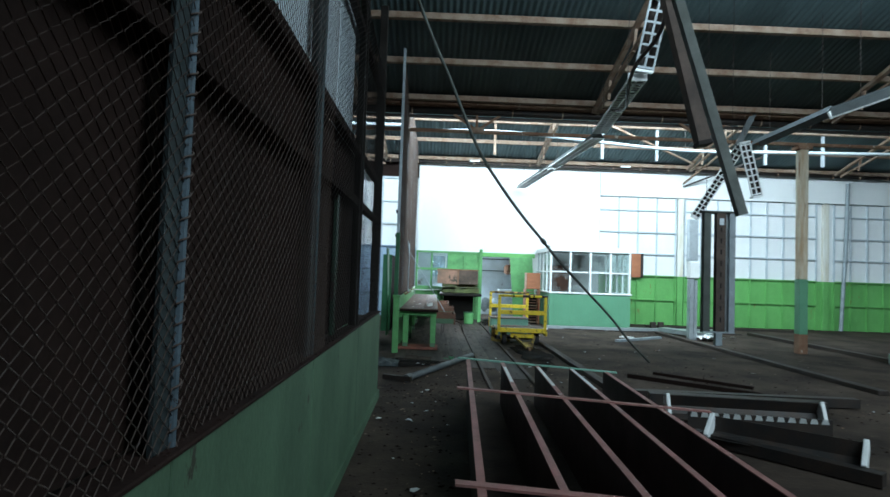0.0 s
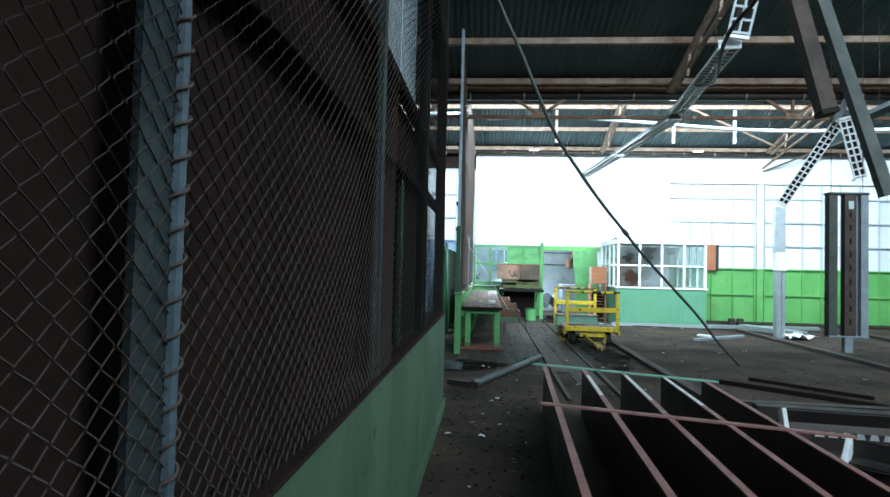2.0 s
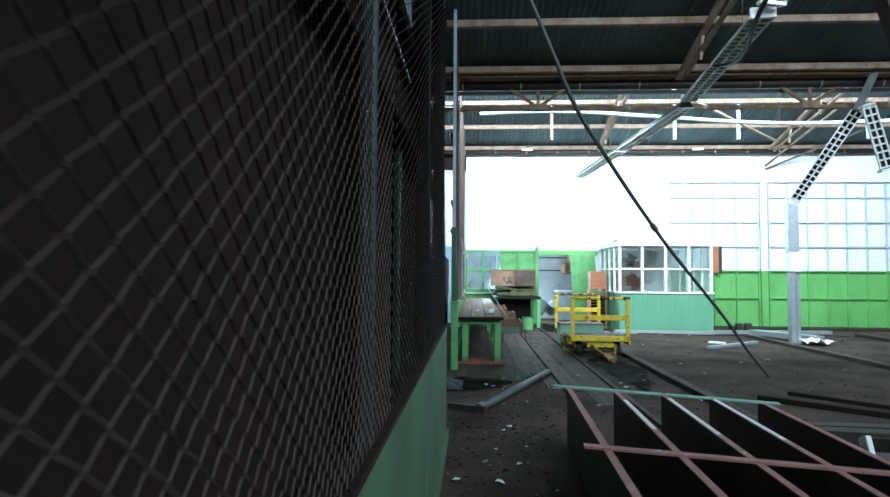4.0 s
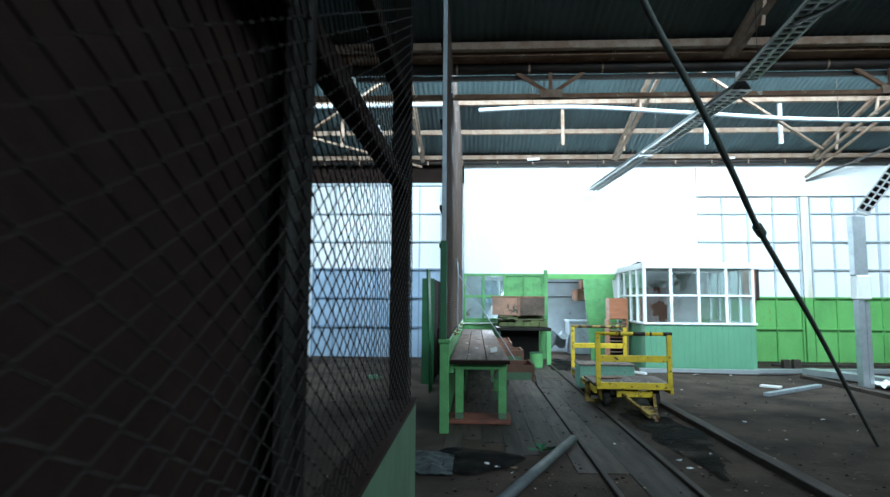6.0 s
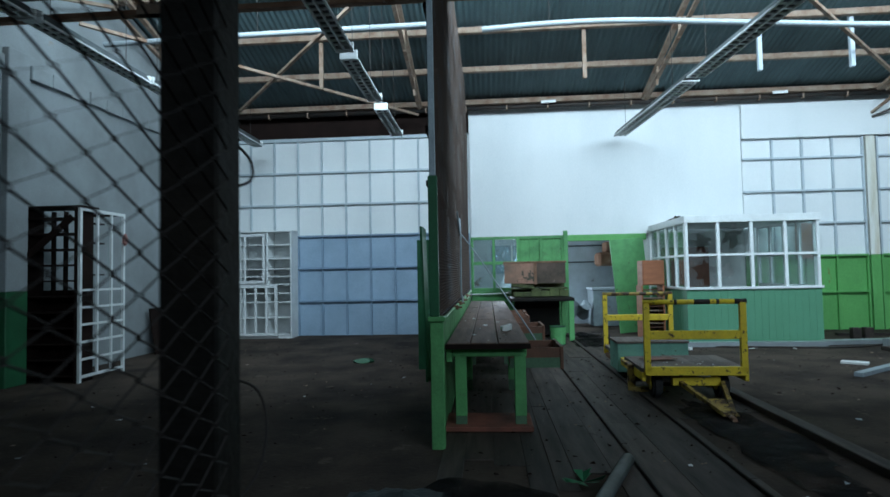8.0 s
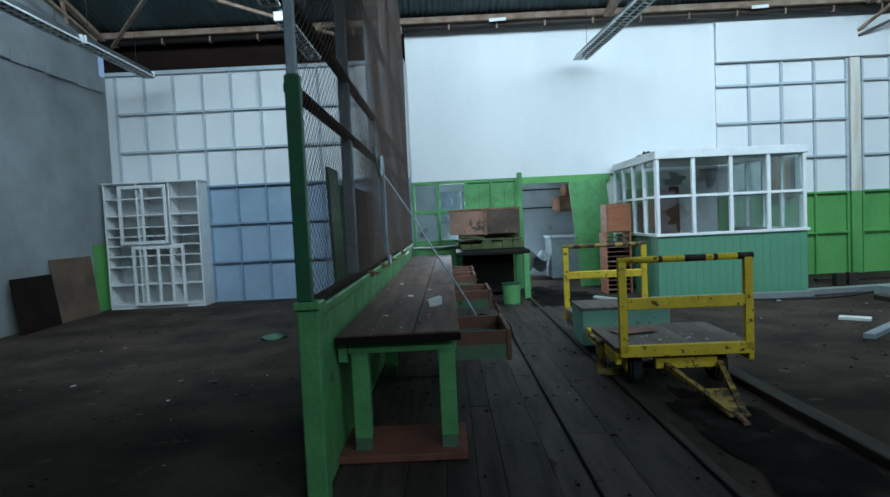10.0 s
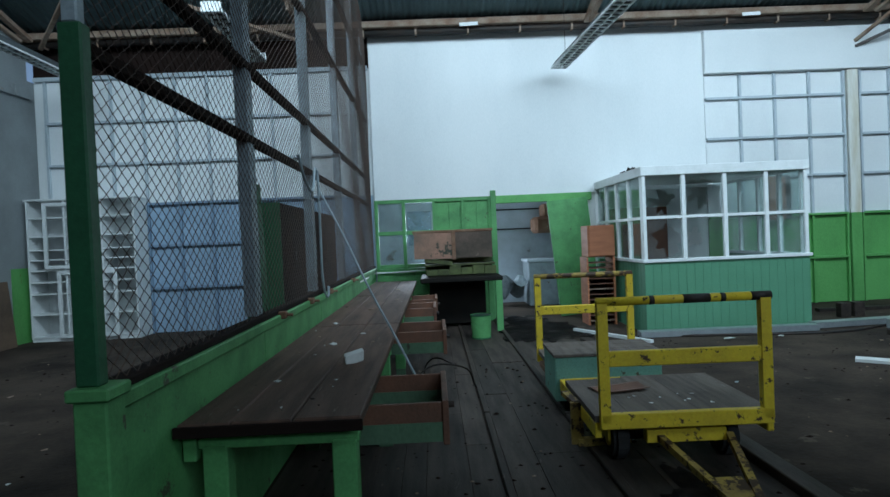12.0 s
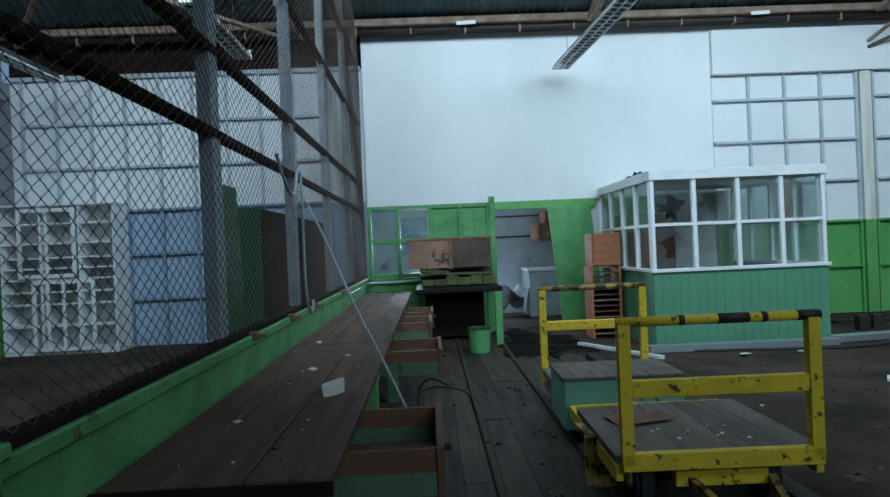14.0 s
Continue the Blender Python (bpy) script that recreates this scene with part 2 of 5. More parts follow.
LAMP = mat("grimy_lamp_housing", (0.11, 0.125, 0.13), 0.5, 0.2, second=(0.06, 0.065, 0.065), amount=0.7, scale=5)
DECK = mat("weathered_deck_boards", (0.155, 0.125, 0.105), 0.78, second=(0.065, 0.052, 0.044), amount=0.8, scale=3, bump=0.3, stretch=(6, 0.7, 6), vary=0.15, wear=(0.34, 0.31, 0.28), wear_cut=0.68, wear_scale=5)
# Wall white greyed down: shading that upright battens would otherwise lack.
BATTEN = mat("shade_grey_batten_paint", (0.50, 0.56, 0.60), 0.55, second=(0.38, 0.42, 0.45), amount=0.6, scale=4, bump=0.05)
WIRE_R = mat("brown_rusted_wire", (0.12, 0.08, 0.062), 0.7, 0.1, second=(0.10, 0.085, 0.08), amount=0.8, scale=3)
# Pale colour that imitates daylight seen through the upper mesh.
SHEET_U = mat("pale_blue_daylight_sheet", (0.62, 0.70, 0.74), 0.6, second=(0.45, 0.52, 0.56), amount=0.6, scale=2)
RUSTY_Y = mat("rusted_yellow_enamel", (0.42, 0.29, 0.06), 0.65, second=(0.16, 0.10, 0.05), amount=0.9, scale=8, wear=(0.06, 0.035, 0.022), wear_cut=0.5, wear_scale=9)
POSTB = mat("pale_grey_blue_post_paint", (0.36, 0.42, 0.46), 0.5, 0.1, second=(0.22, 0.25, 0.27), amount=0.7, scale=6, wear=(0.12, 0.08, 0.055), wear_cut=0.68)
# Chipped blue paint, lightened for the light that the flange catches.
POSTE = mat("lit_chipped_blue_post_edge", (0.12, 0.165, 0.20), 0.55, second=(0.05, 0.07, 0.08), amount=0.8, scale=14, wear=(0.035, 0.03, 0.028), wear_cut=0.60, wear_scale=20)
LEAF = mat("green_rag", (0.03, 0.22, 0.09), 0.7)
GLASS = glass("dusty_window_glass", 0.91)
# Dense blue film added to hold down the glare in the back window.
GLASS_D = glass("dimming_blue_glass", 0.3, (0.3, 0.42, 0.5))
GLASS_R = mat("frosted_roof_glass", (0.75, 0.8, 0.82), 0.4)


# ---- mesh helpers ----
def thing(name, label="", category="", group="", kind="", at=(0, 0, 0), rz=0):
    ob = new(name)
    ob.empty_display_size = 0.1
    ob.matrix_world = pose(*at, 0, 0, rz)
    return tagged(ob, label, category, group, kind)


def part(name, bm, material, parent=None, label="", smooth=False):
    me = bpy.data.meshes.new(name)
    bm.normal_update()
    bm.to_mesh(me)
    bm.free()
    me.materials.append(material)
    if smooth:
        me.shade_smooth()
    ob = new(name, me)
    ob.parent = parent
    return tagged(ob, label)


def piece(name, me, parent, m):
    ob = new(name, me)
    ob.parent = parent
    ob.matrix_basis = m
    return ob


def mesh_of(name, bm, material):
    me = bpy.data.meshes.new(name)
    bm.normal_update()
    bm.to_mesh(me)
    bm.free()
    me.materials.append(material)
    return me


def box(bm, x0, y0, z0, x1, y1, z1, bevel=0.0):
    r = bmesh.ops.create_cube(bm, size=1.0, matrix=Matrix.Translation(((x0 + x1) / 2, (y0 + y1) / 2, (z0 + z1) / 2)) @ Matrix.Diagonal((abs(x1 - x0), abs(y1 - y0), abs(z1 - z0), 1)))
    if bevel:
        edges = {e for v in r["verts"] for e in v.link_edges}
        bmesh.ops.bevel(bm, geom=list(edges), offset=bevel, segments=1, affect='EDGES')
    return bm


def boxes(*dims, bevel=0.0):
    bm = bmesh.new()
    for d in dims:
        box(bm, *d, bevel=bevel)
    return bm


def along(p, q, roll=0.0):
    """The pose whose z axis runs from p to q."""
    p, q = Vector(p), Vector(q)
    d = q - p
    up = Vector((0, 0, 1)) if abs(d.normalized().z) < 0.95 else Vector((0, 1, 0))
    z = d.normalized()
    x = up.cross(z).normalized()
    y = z.cross(x)
    m = Matrix((x, y, z)).transposed().to_4x4()
    return Matrix.Translation((p + q) / 2) @ m @ Matrix.Rotation(roll, 4, 'Z'), d.length


def bar(bm, p, q, w, h=None, roll=0.0):
    """A square-edged bar from p to q; w is its level width, h its depth."""
    m, length = along(p, q, roll)
    bmesh.ops.create_cube(bm, size=1.0, matrix=m @ Matrix.Diagonal((w, h or w, length, 1)))
    return bm


def rod(bm, p, q, r, seg=10, r2=None):
    m, length = along(p, q)
    bmesh.ops.create_cone(bm, cap_ends=True, segments=seg, radius1=r, radius2=r if r2 is None else r2, depth=length, matrix=m)
    return bm


def bars(*rows):
    bm = bmesh.new()
    for row in rows:
        bar(bm, *row)
    return bm


def angle_iron(bm, p, q, w, t=0.006, roll=0.0):
    """An L-section from p to q."""
    m, length = along(p, q, roll)
    for dx, dy, sx, sy in ((0, -w / 2, w, t), (-w / 2, 0, t, w)):
        bmesh.ops.create_cube(bm, size=1.0, matrix=m @ Matrix.Translation((dx, dy, 0)) @ Matrix.Diagonal((sx, sy, length, 1)))
    return bm


def tube(name, points, r, material, parent=None, res=2, label=""):
    """A bent round cable or pipe through the points, as a mesh."""
    cu = bpy.data.curves.new(name, 'CURVE')
    cu.dimensions, cu.bevel_depth, cu.bevel_resolution, cu.resolution_u = '3D', r, res, 6
    sp = cu.splines.new('BEZIER')
    sp.bezier_points.add(len(points) - 1)
    for a, b in zip(sp.bezier_points, points):
        a.co = b
        a.handle_left_type = a.handle_right_type = 'AUTO'
    tmp = bpy.data.objects.new(name, cu)
    scene.collection.objects.link(tmp)
    me = bpy.data.meshes.new_from_object(tmp.evaluated_get(bpy.context.evaluated_depsgraph_get()))
    bpy.data.objects.remove(tmp)
    bpy.data.curves.remove(cu)
    me.materials.clear()
    me.materials.append(material)
    me.shade_smooth()
    ob = new(name, me)
    ob.parent = parent
    return tagged(ob, label)


rng = random.Random(7)

# ---- setting ----
XL, XR, YB, YF = -5.85, 17.8, 18.7, -8.0     # left wall, right wall, back wall, wall behind
BAY, Y0, ZV, ZT = 6.7, 11.95, 5.12, 7.45     # roof bay depth, valley line, valley and crown height

floor = part("floor", boxes((XL - 0.3, YF - 0.3, -0.3, XR + 0.3, YB + 4.3, 0.0)), FLOOR)
tagged(floor, "dusty dark brown factory floor strewn with dirt", "floor", kind="structure")

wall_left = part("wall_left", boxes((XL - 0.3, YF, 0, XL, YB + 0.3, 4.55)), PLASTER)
tagged(wall_left, "stained white plaster side wall, greyed for shade", "wall", kind="structure")
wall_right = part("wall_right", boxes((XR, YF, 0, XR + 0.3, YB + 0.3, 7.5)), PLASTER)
tagged(wall_right, "plain grey side wall of the hall", "wall", kind="structure")
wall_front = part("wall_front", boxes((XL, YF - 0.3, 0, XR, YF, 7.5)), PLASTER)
tagged(wall_front, "plain grey end wall of the hall", "wall", kind="structure")

# back wall: a sheet with openings for the windows and the doorway, then panels and battens
WIN0, WIN1, DOOR0, DOOR1 = 0.12, 2.2, 2.30, 3.98
wall_back = part("wall_back", boxes((XL, YB + 0.05, 0, WIN0, YB + 0.25, 4.6), (WIN0, YB + 0.05, 0, DOOR0 - 0.1, YB + 0.25, 0.95), (WIN0, YB + 0.05, 2.2, DOOR1, YB + 0.25, 5.15),
                                    (DOOR1, YB + 0.05, 0, XR, YB + 0.25, 5.15)), WHITE)
tagged(wall_back, "white panelled back wall with green and blue lower parts", "wall", kind="structure")


# Dark strip added above the panels to stand in for the eave's shade.
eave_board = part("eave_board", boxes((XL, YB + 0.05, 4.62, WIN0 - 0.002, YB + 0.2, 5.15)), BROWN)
tagged(eave_board, "dark strip standing in for the shade under the eave", "wall", kind="structure")


def panel_run(x0, x1, nx, zs, low, split):
    """Panels between battens: low is the paint below height split."""
    w = (x1 - x0) / nx
    cache = {}
    for i in range(nx):
        for z0, z1 in zip(zs, zs[1:]):
            key = (z0 < split - 0.05, round(z1 - z0, 3))
            if key not in cache:
                cache[key] = mesh_of("panel", boxes((-w / 2 + 0.004, 0, 0.004, w / 2 - 0.004, 0.03, z1 - z0 - 0.004)), low if key[0] else WHITE)
            piece("panel", cache[key], wall_back, pose(x0 + w * (i + 0.5), YB + 0.02 + rng.uniform(-0.004, 0.004), z0))
    for i in range(0 if x0 != 6.2 else 1, nx + 1):
        for a, b, m in ((zs[0], split, BATTEN_B if low is BLUE else low), (split, zs[-1], BATTEN)):
            part("batten", boxes((x0 + w * i - 0.02, YB - 0.035, a, x0 + w * i + 0.02, YB + 0.024, b)), m, wall_back)
    for z in zs[1:-1]:
        part("batten", boxes((x0, YB - 0.055, z - 0.02, x1, YB + 0.018, z + 0.02)), (BATTEN_B if low is BLUE else low) if z < split + 0.01 else BATTEN, wall_back)


panel_run(-5.62, -0.49, 9, (0, 0.80, 1.56, 2.31, 3.05, 3.80, 4.55), BLUE, 2.31)
part("top_rail", boxes((-5.8, YB - 0.055, 4.55, 0.10, YB + 0.03, 4.62)), BATTEN, wall_back)
part("panel", boxes((-0.465, YB + 0.018, 2.31, 0.10, YB + 0.045, 4.55)), WHITE, wall_back)
part("panel", boxes((-0.465, YB + 0.018, 0, 0.10, YB + 0.045, 2.305)), BLUE, wall_back)
part("panel", boxes((-5.8, YB + 0.018, 0, -5.645, YB + 0.045, 4.55)), WHITE, wall_back)
panel_run(6.2, 8.75, 4, (0, 0.83, 1.62, 2.34, 3.06, 3.79, 4.22), GREEN, 1.62)
panel_run(9.05, 13.49, 8, (0, 0.83, 1.62, 2.34, 3.06, 3.79, 4.22), GREEN, 1.62)
panel_run(14.1, 17.46, 6, (0, 0.83, 1.62, 2.34, 3.06, 3.79, 4.22), GREEN, 1.62)
part("panel", boxes((0.13, YB - 0.03, 2.2, 6.17, YB + 0.045, 4.97)), WHITE, wall_back, "plain white sheeting")
part("panel", boxes((6.18, YB - 0.10, 4.24, XR, YB + 0.045, 5.0)), WHITE, wall_back, "plain white fascia board")
for xp in (8.9, 13.8):
    part("panel", boxes((xp - 0.13 if xp < 9 else xp - 0.29, YB + 0.022, 0, xp + 0.13 if xp < 9 else xp + 0.28, YB + 0.046, 1.62)), GREEN, wall_back)
    pier = thing("wall_pier", "white and green wall pier streaked with rust", "pier", "wall piers", "structure", (xp, YB, 0))
    part("shaft", boxes((-0.1, -0.06, 1.62, 0.1, 0.05, 4.23), bevel=0.01), STREAK, pier)
    part("base", boxes((-0.1, -0.06, 0, 0.1, 0.05, 1.62), bevel=0.01), GREEN, pier)


# ---- roof ----
def corrugated(name, x0, x1, ya, za, yb, zb, pitch=0.11, depth=0.018):
    n = int((x1 - x0) / pitch * 4)
    xs = np.linspace(x0, x1, n + 1)
    dz = depth * np.sin(xs / pitch * 2 * np.pi)
    rows = 3
    vs, fs = [], []
    for r in range(rows):
        f = r / (rows - 1)
        for x, d in zip(xs, dz):
            vs.append((x, ya + (yb - ya) * f, za + (zb - za) * f + d))
    for r in range(rows - 1):
        for i in range(n):
            a = r * (n + 1) + i
            fs.append((a, a + 1, a + n + 2, a + n + 1))
    me = bpy.data.meshes.new(name)
    me.from_pydata(vs, [], fs)
    me.materials.append(ROOF)
    me.shade_smooth()
    ob = new(name, me)
    mod = ob.modifiers.new("thick", 'SOLIDIFY')
    mod.thickness = 0.012
    mod.offset = 1
    return ob


SLOPE, STEP = 0.29, 1.15


def roof_line(k, y):
    """Height of the purlins' centre line of bay k at y."""
    yv = Y0 - BAY * k
    return (5.24 if k == 0 else 5.11) + SLOPE * (yv + BAY - (0.25 if k == 0 else 0.45) - y)


for k in range(3):
    yv = Y0 - BAY * k
    ye = yv + BAY + (0.35 if k == 0 else -0.1)
    ob = corrugated("ceiling_%d" % (k + 1), XL - 0.3, XR + 0.3, yv + 0.05, roof_line(k, yv + 0.05) + 0.08, ye, roof_line(k, ye) + 0.08)
    tagged(ob, "dark weathered corrugated roof sheeting", "roof", kind="structure")
    for j in range(6):
        y = yv + BAY - (0.25 if k == 0 else 0.45) - STEP * j
        z = roof_line(k, y)
        p = part("purlin", angle_iron(bmesh.new(), (XL, y, z), (XR, y, z), 0.10, 0.012), RUST_L)
        tagged(p, "rust-streaked steel roof purlin", "purlin", "roof purlins", "structure")
    zt = roof_line(k, yv)
    g = thing("roof_window", "band of sawtooth roof glazing in a steel frame", "window", "roof windows", "structure", (0, yv, 0))
    for i in range(24):
        x = XL + 0.05 + i * (XR - XL - 0.1) / 23
        part("mullion", boxes((x - 0.02, -0.03, 5.2, x + 0.02, 0.03, zt)), GREYPAINT, g)
    part("sill", boxes((XL, -0.04, 5.1, XR, 0.04, 5.2)), GREYPAINT, g)
    part("head", boxes((XL, -0.04, zt, XR, 0.04, zt + 0.07)), GREYPAINT, g)
    pane = part("pane", boxes((XL, -0.004, 5.2, XR, 0.004, zt)), GLASS_R, g)
gable = bmesh.new()
for k in range(3):
    yv = Y0 - BAY * k
    vs = [gable.verts.new((XL - d, y, z)) for d in (0.05, 0.2) for y, z in ((yv, 4.55), (yv + BAY, 4.55), (yv + BAY, roof_line(k, yv + BAY) + 0.05), (yv + 0.05, roof_line(k, yv + 0.05) + 0.05))]
    gable.faces.new(vs[:4]), gable.faces.new(vs[4:])
    for a in range(4):
        gable.faces.new((vs[a], vs[(a + 1) % 4], vs[4 + (a + 1) % 4], vs[4 + a]))
# Same greyed plaster: the gable's weak light is put into its colour.
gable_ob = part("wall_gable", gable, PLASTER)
tagged(gable_ob, "white boarded gable above the plaster side wall, greyed for shade", "wall", kind="structure")
roof_back = part("ceiling_back", boxes((XL, YF, 7.5, XR, Y0 - 2 * BAY, 7.6)), ROOF)
tagged(roof_back, "plain dark roof over the entrance end", "roof", kind="structure")

for k in range(2):
    yv = Y0 - BAY * k
    v = thing("valley_gutter", "dark pipe gutter with pale straps on a lattice girder", "gutter", "valley gutters", "structure", (0, yv, 0))
    gp = rod(bmesh.new(), (XL, 0, 4.97), (XR, 0, 4.97), 0.085, 14)
    part("pipe", gp, STEEL_D, v, smooth=True)
    part("trough", boxes((XL, -0.35, 5.02, XR, 0.16, 5.10)), RUST, v)
    part("top_chord", angle_iron(bmesh.new(), (XL, 0.1, 4.86), (XR, 0.1, 4.86), 0.06, 0.008), STEEL_D, v)
    part("bottom_chord", boxes((XL, -0.05, 4.50, XR, 0.05, 4.56)), RUST, v)
    for i in range(22):
        x = XL + 0.6 + i * 1.08
        bm = bmesh.new()
        bmesh.ops.create_cone(bm, cap_ends=False, segments=16, radius1=0.092, radius2=0.092, depth=0.03, matrix=pose(x, 0, 4.97, 0, 90, 0))
        part("strap", bm, RUST_L, v)
    for x in (-3.4, 1.55, 6.45, 11.35, 16.2):
        part("strut", bars(((x, 0, 4.56), (x, 0, 4.90), 0.05), ((x, 0, 4.56), (x - 0.5, 0, 4.90), 0.05), ((x, 0, 4.56), (x + 0.5, 0, 4.90), 0.05)), RUST, v)
        part("gusset", boxes((x - 0.16, -0.06, 4.5, x + 0.16, 0.06, 4.62)), RUST_L, v)

for k in range(3):
    yv = Y0 - BAY * k
    for x in (-5.6, -0.95, 4.0, 8.95, 13.9):
        tr = thing("roof_truss", "rusted angle-iron roof truss", "truss", "roof trusses", "structure")
        A, B = Vector((x, yv + BAY - 0.3, roof_line(k, yv + BAY - 0.3) - 0.09)), Vector((x, yv + 0.1, roof_line(k, yv + 0.1) - 0.09))
        C = Vector((x, yv + 0.1, 4.95))
        up = lambda f: A.lerp(B, f)
        part("top_chord", bars((A, B, 0.09, 0.07)), RUST_L, tr)
        part("rafter_tie", bars((A + Vector((0, -0.25, -0.1)), up(0.62) + Vector((0, 0, -0.42)), 0.07, 0.05)), RUST_L, tr)
        for f in (0.18, 0.4, 0.62):
            part("web", bars((up(f), up(f) + Vector((0, 0.1, -0.38)), 0.045)), RUST_L, tr)
        part("post", bars((B, C, 0.09, 0.09)), RUST, tr)
        part("strut", bars((up(0.62) + Vector((0, 0, -0.4)), C + Vector((0, 0, 0.1)), 0.07, 0.05)), RUST_L, tr)
for x in (-2.6, 2.37, 5.5, 7.1, 10.3, 12.0):
    h = part("hanger", bars(((x, 16.2, 4.95), (x, 16.2, roof_line(0, 16.2)), 0.07)), RUST_L if x < 5 else BATTEN)
    tagged(h, "pale steel hanger below the roof", "hanger", "roof hangers", "structure")
for p, q in (((-5.4, 13.4, 5.15), (-1.0, 18.3, 4.98)), ((-1.0, 13.4, 5.5), (-5.4, 18.3, 5.0)), ((-5.4, 12.2, 5.3), (-2.9, 12.2, 6.8)), ((4.1, 13.0, 5.35), (8.8, 17.6, 5.2))):
    wb = part("wind_brace", bars((p, q, 0.06, 0.05)), RUST_L)
    tagged(wb, "rusted steel wind brace between roof trusses", "brace", "wind braces", "structure")
# White strips stand in for daylight through two holes at the eave.
for x in (1.93, 6.9):
    tagged(part("flashing_scrap", bars(((x - 0.16, 18.33, 5.17), (x + 0.16, 18.33, 5.18), 0.01, 0.06)), WHITE_W), "white strip standing in for daylight through an eave hole", "flashing", "flashings", "structure")
eave = thing("eave_pipe", "dark eave pipe with straps along the wall head", "pipe", "", "structure")
part("pipe", rod(bmesh.new(), (XL, 18.5, 5.13), (XR, 18.5, 5.13), 0.055, 12), STEEL_D, eave, smooth=True)
part("ledge", boxes((XL, 18.35, 5.2, XR, 18.66, 5.26)), RUST, eave)
for i in range(26):
    x = XL + 0.4 + i * 0.92
    part("strap", boxes((x, 18.44, 5.06, x + 0.03, 18.56, 5.2)), RUST_L, eave)


# ---- wire fences ----
def chain_link(name, y0, y1, z0, z1, parent, x=0.0, cell=0.056, r=0.0015, tall=0.55, wire=None):
    """Woven wire: each strand runs up in a zigzag that hooks into its neighbours."""
    hw, hh = cell / 2, cell * tall
    nz = int((z1 - z0) / hh)
    ny = int((y1 - y0) / hw / 2)
    vs, fs = [], []
    ring = ((-1, -0.6), (1, -0.6), (0, 1.0))
    loc = random.Random(3)
    for i in range(ny):
        y = y0 + hw * (2 * i + 1)
        base = len(vs)
        for k in range(nz + 1):
            sy = hw * (1.05 if (k + i) % 2 else -1.05)
            d = 0.0022 * (1 if k % 2 else -1) * (1 if i % 2 else -1)
            jy, jx = loc.uniform(-0.0025, 0.0025), 0.006 * math.sin(y * 3.1 + k * hh * 2.3)
            for dz in (-0.1 * hh, 0.1 * hh):
                for a, b in ring:
                    vs.append((x + d + jx + a * r * 1.2, y + sy + jy + b * r * 0.9, z0 + k * hh + dz + b * r * 0.6))
        for k in range(2 * nz + 1):
            for e in range(3):
                a, b = base + k * 3 + e, base + k * 3 + (e + 1) % 3
                fs.append((a, b, b + 3, a + 3))
    me = bpy.data.meshes.new(name)
    me.from_pydata(vs, [], fs)
    me.materials.append(wire or WIRE)
    ob = new(name, me)
    ob.parent = parent
    return tagged(ob, "rusty woven chain-link wire", kind="stuff")


FX = 0.12
f1 = thing("mesh_partition", "chain-link partition on a green boarded base beside the aisle", "partition", "mesh partitions", at=(FX, 0, 0))
for a, b in zip((-6.0, -2.05, -0.45, 1.13, 2.77, 4.55), (-2.05, -0.45, 1.13, 2.77, 4.55, 6.44)):
    part("base_panel", boxes((-0.05, a + 0.004, 0, 0.02, b - 0.004, 0.982), bevel=0.004), DADO, f1)
part("base_rail", boxes((-0.09, -6.0, 0.982, 0.03, 6.44, 0.997), bevel=0.004), HARDBOARD, f1, "dirt-covered ledge")
part("kick_rail", boxes((0.022, -6.0, 0, 0.045, 6.44, 0.09)), DADO, f1)
for y in (-6.0, -4.0, -2.05, -0.45, 1.13, 2.77, 4.55):
    # The post past y = 4 takes black instead of POST, to read as unlit.
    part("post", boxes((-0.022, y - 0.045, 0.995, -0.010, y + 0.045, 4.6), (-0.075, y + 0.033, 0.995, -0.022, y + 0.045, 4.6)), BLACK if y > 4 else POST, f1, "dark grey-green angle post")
    # Only the edge at y = 1.13 has the lit flange tone.
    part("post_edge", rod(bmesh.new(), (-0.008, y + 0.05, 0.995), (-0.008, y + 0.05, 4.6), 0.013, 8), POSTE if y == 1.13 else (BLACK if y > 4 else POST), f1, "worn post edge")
    if y == 1.13:
        turns = [(-0.008 + 0.017 * math.cos(a), y + 0.05 + 0.017 * math.sin(a), 0.995 + a * 0.0085) for a in (k * math.pi / 2 for k in range(170))]
        tube("wire_lacing", turns, 0.0028, WIRE, f1, 1, "wire wound round the post edge")
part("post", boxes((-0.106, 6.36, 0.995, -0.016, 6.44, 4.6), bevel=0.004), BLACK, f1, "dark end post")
part("post", boxes((-0.085, 3.74, 0.995, -0.06, 3.84, 2.0), bevel=0.004), GREEN_K, f1, "worn green post")
for z, h in ((2.03, 0.07), (2.46, 0.07), (3.5, 0.07)):
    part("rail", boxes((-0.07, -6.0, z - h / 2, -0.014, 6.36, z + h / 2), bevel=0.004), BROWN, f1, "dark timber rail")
chain_link("wire_mesh", -1.6, 3.2, 1.0, 3.7, f1, 0.0, 0.027, 0.0012, 0.84)
# Far stretch of mesh in the shaded wire colour.
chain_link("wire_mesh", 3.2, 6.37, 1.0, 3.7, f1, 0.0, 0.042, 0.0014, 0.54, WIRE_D)
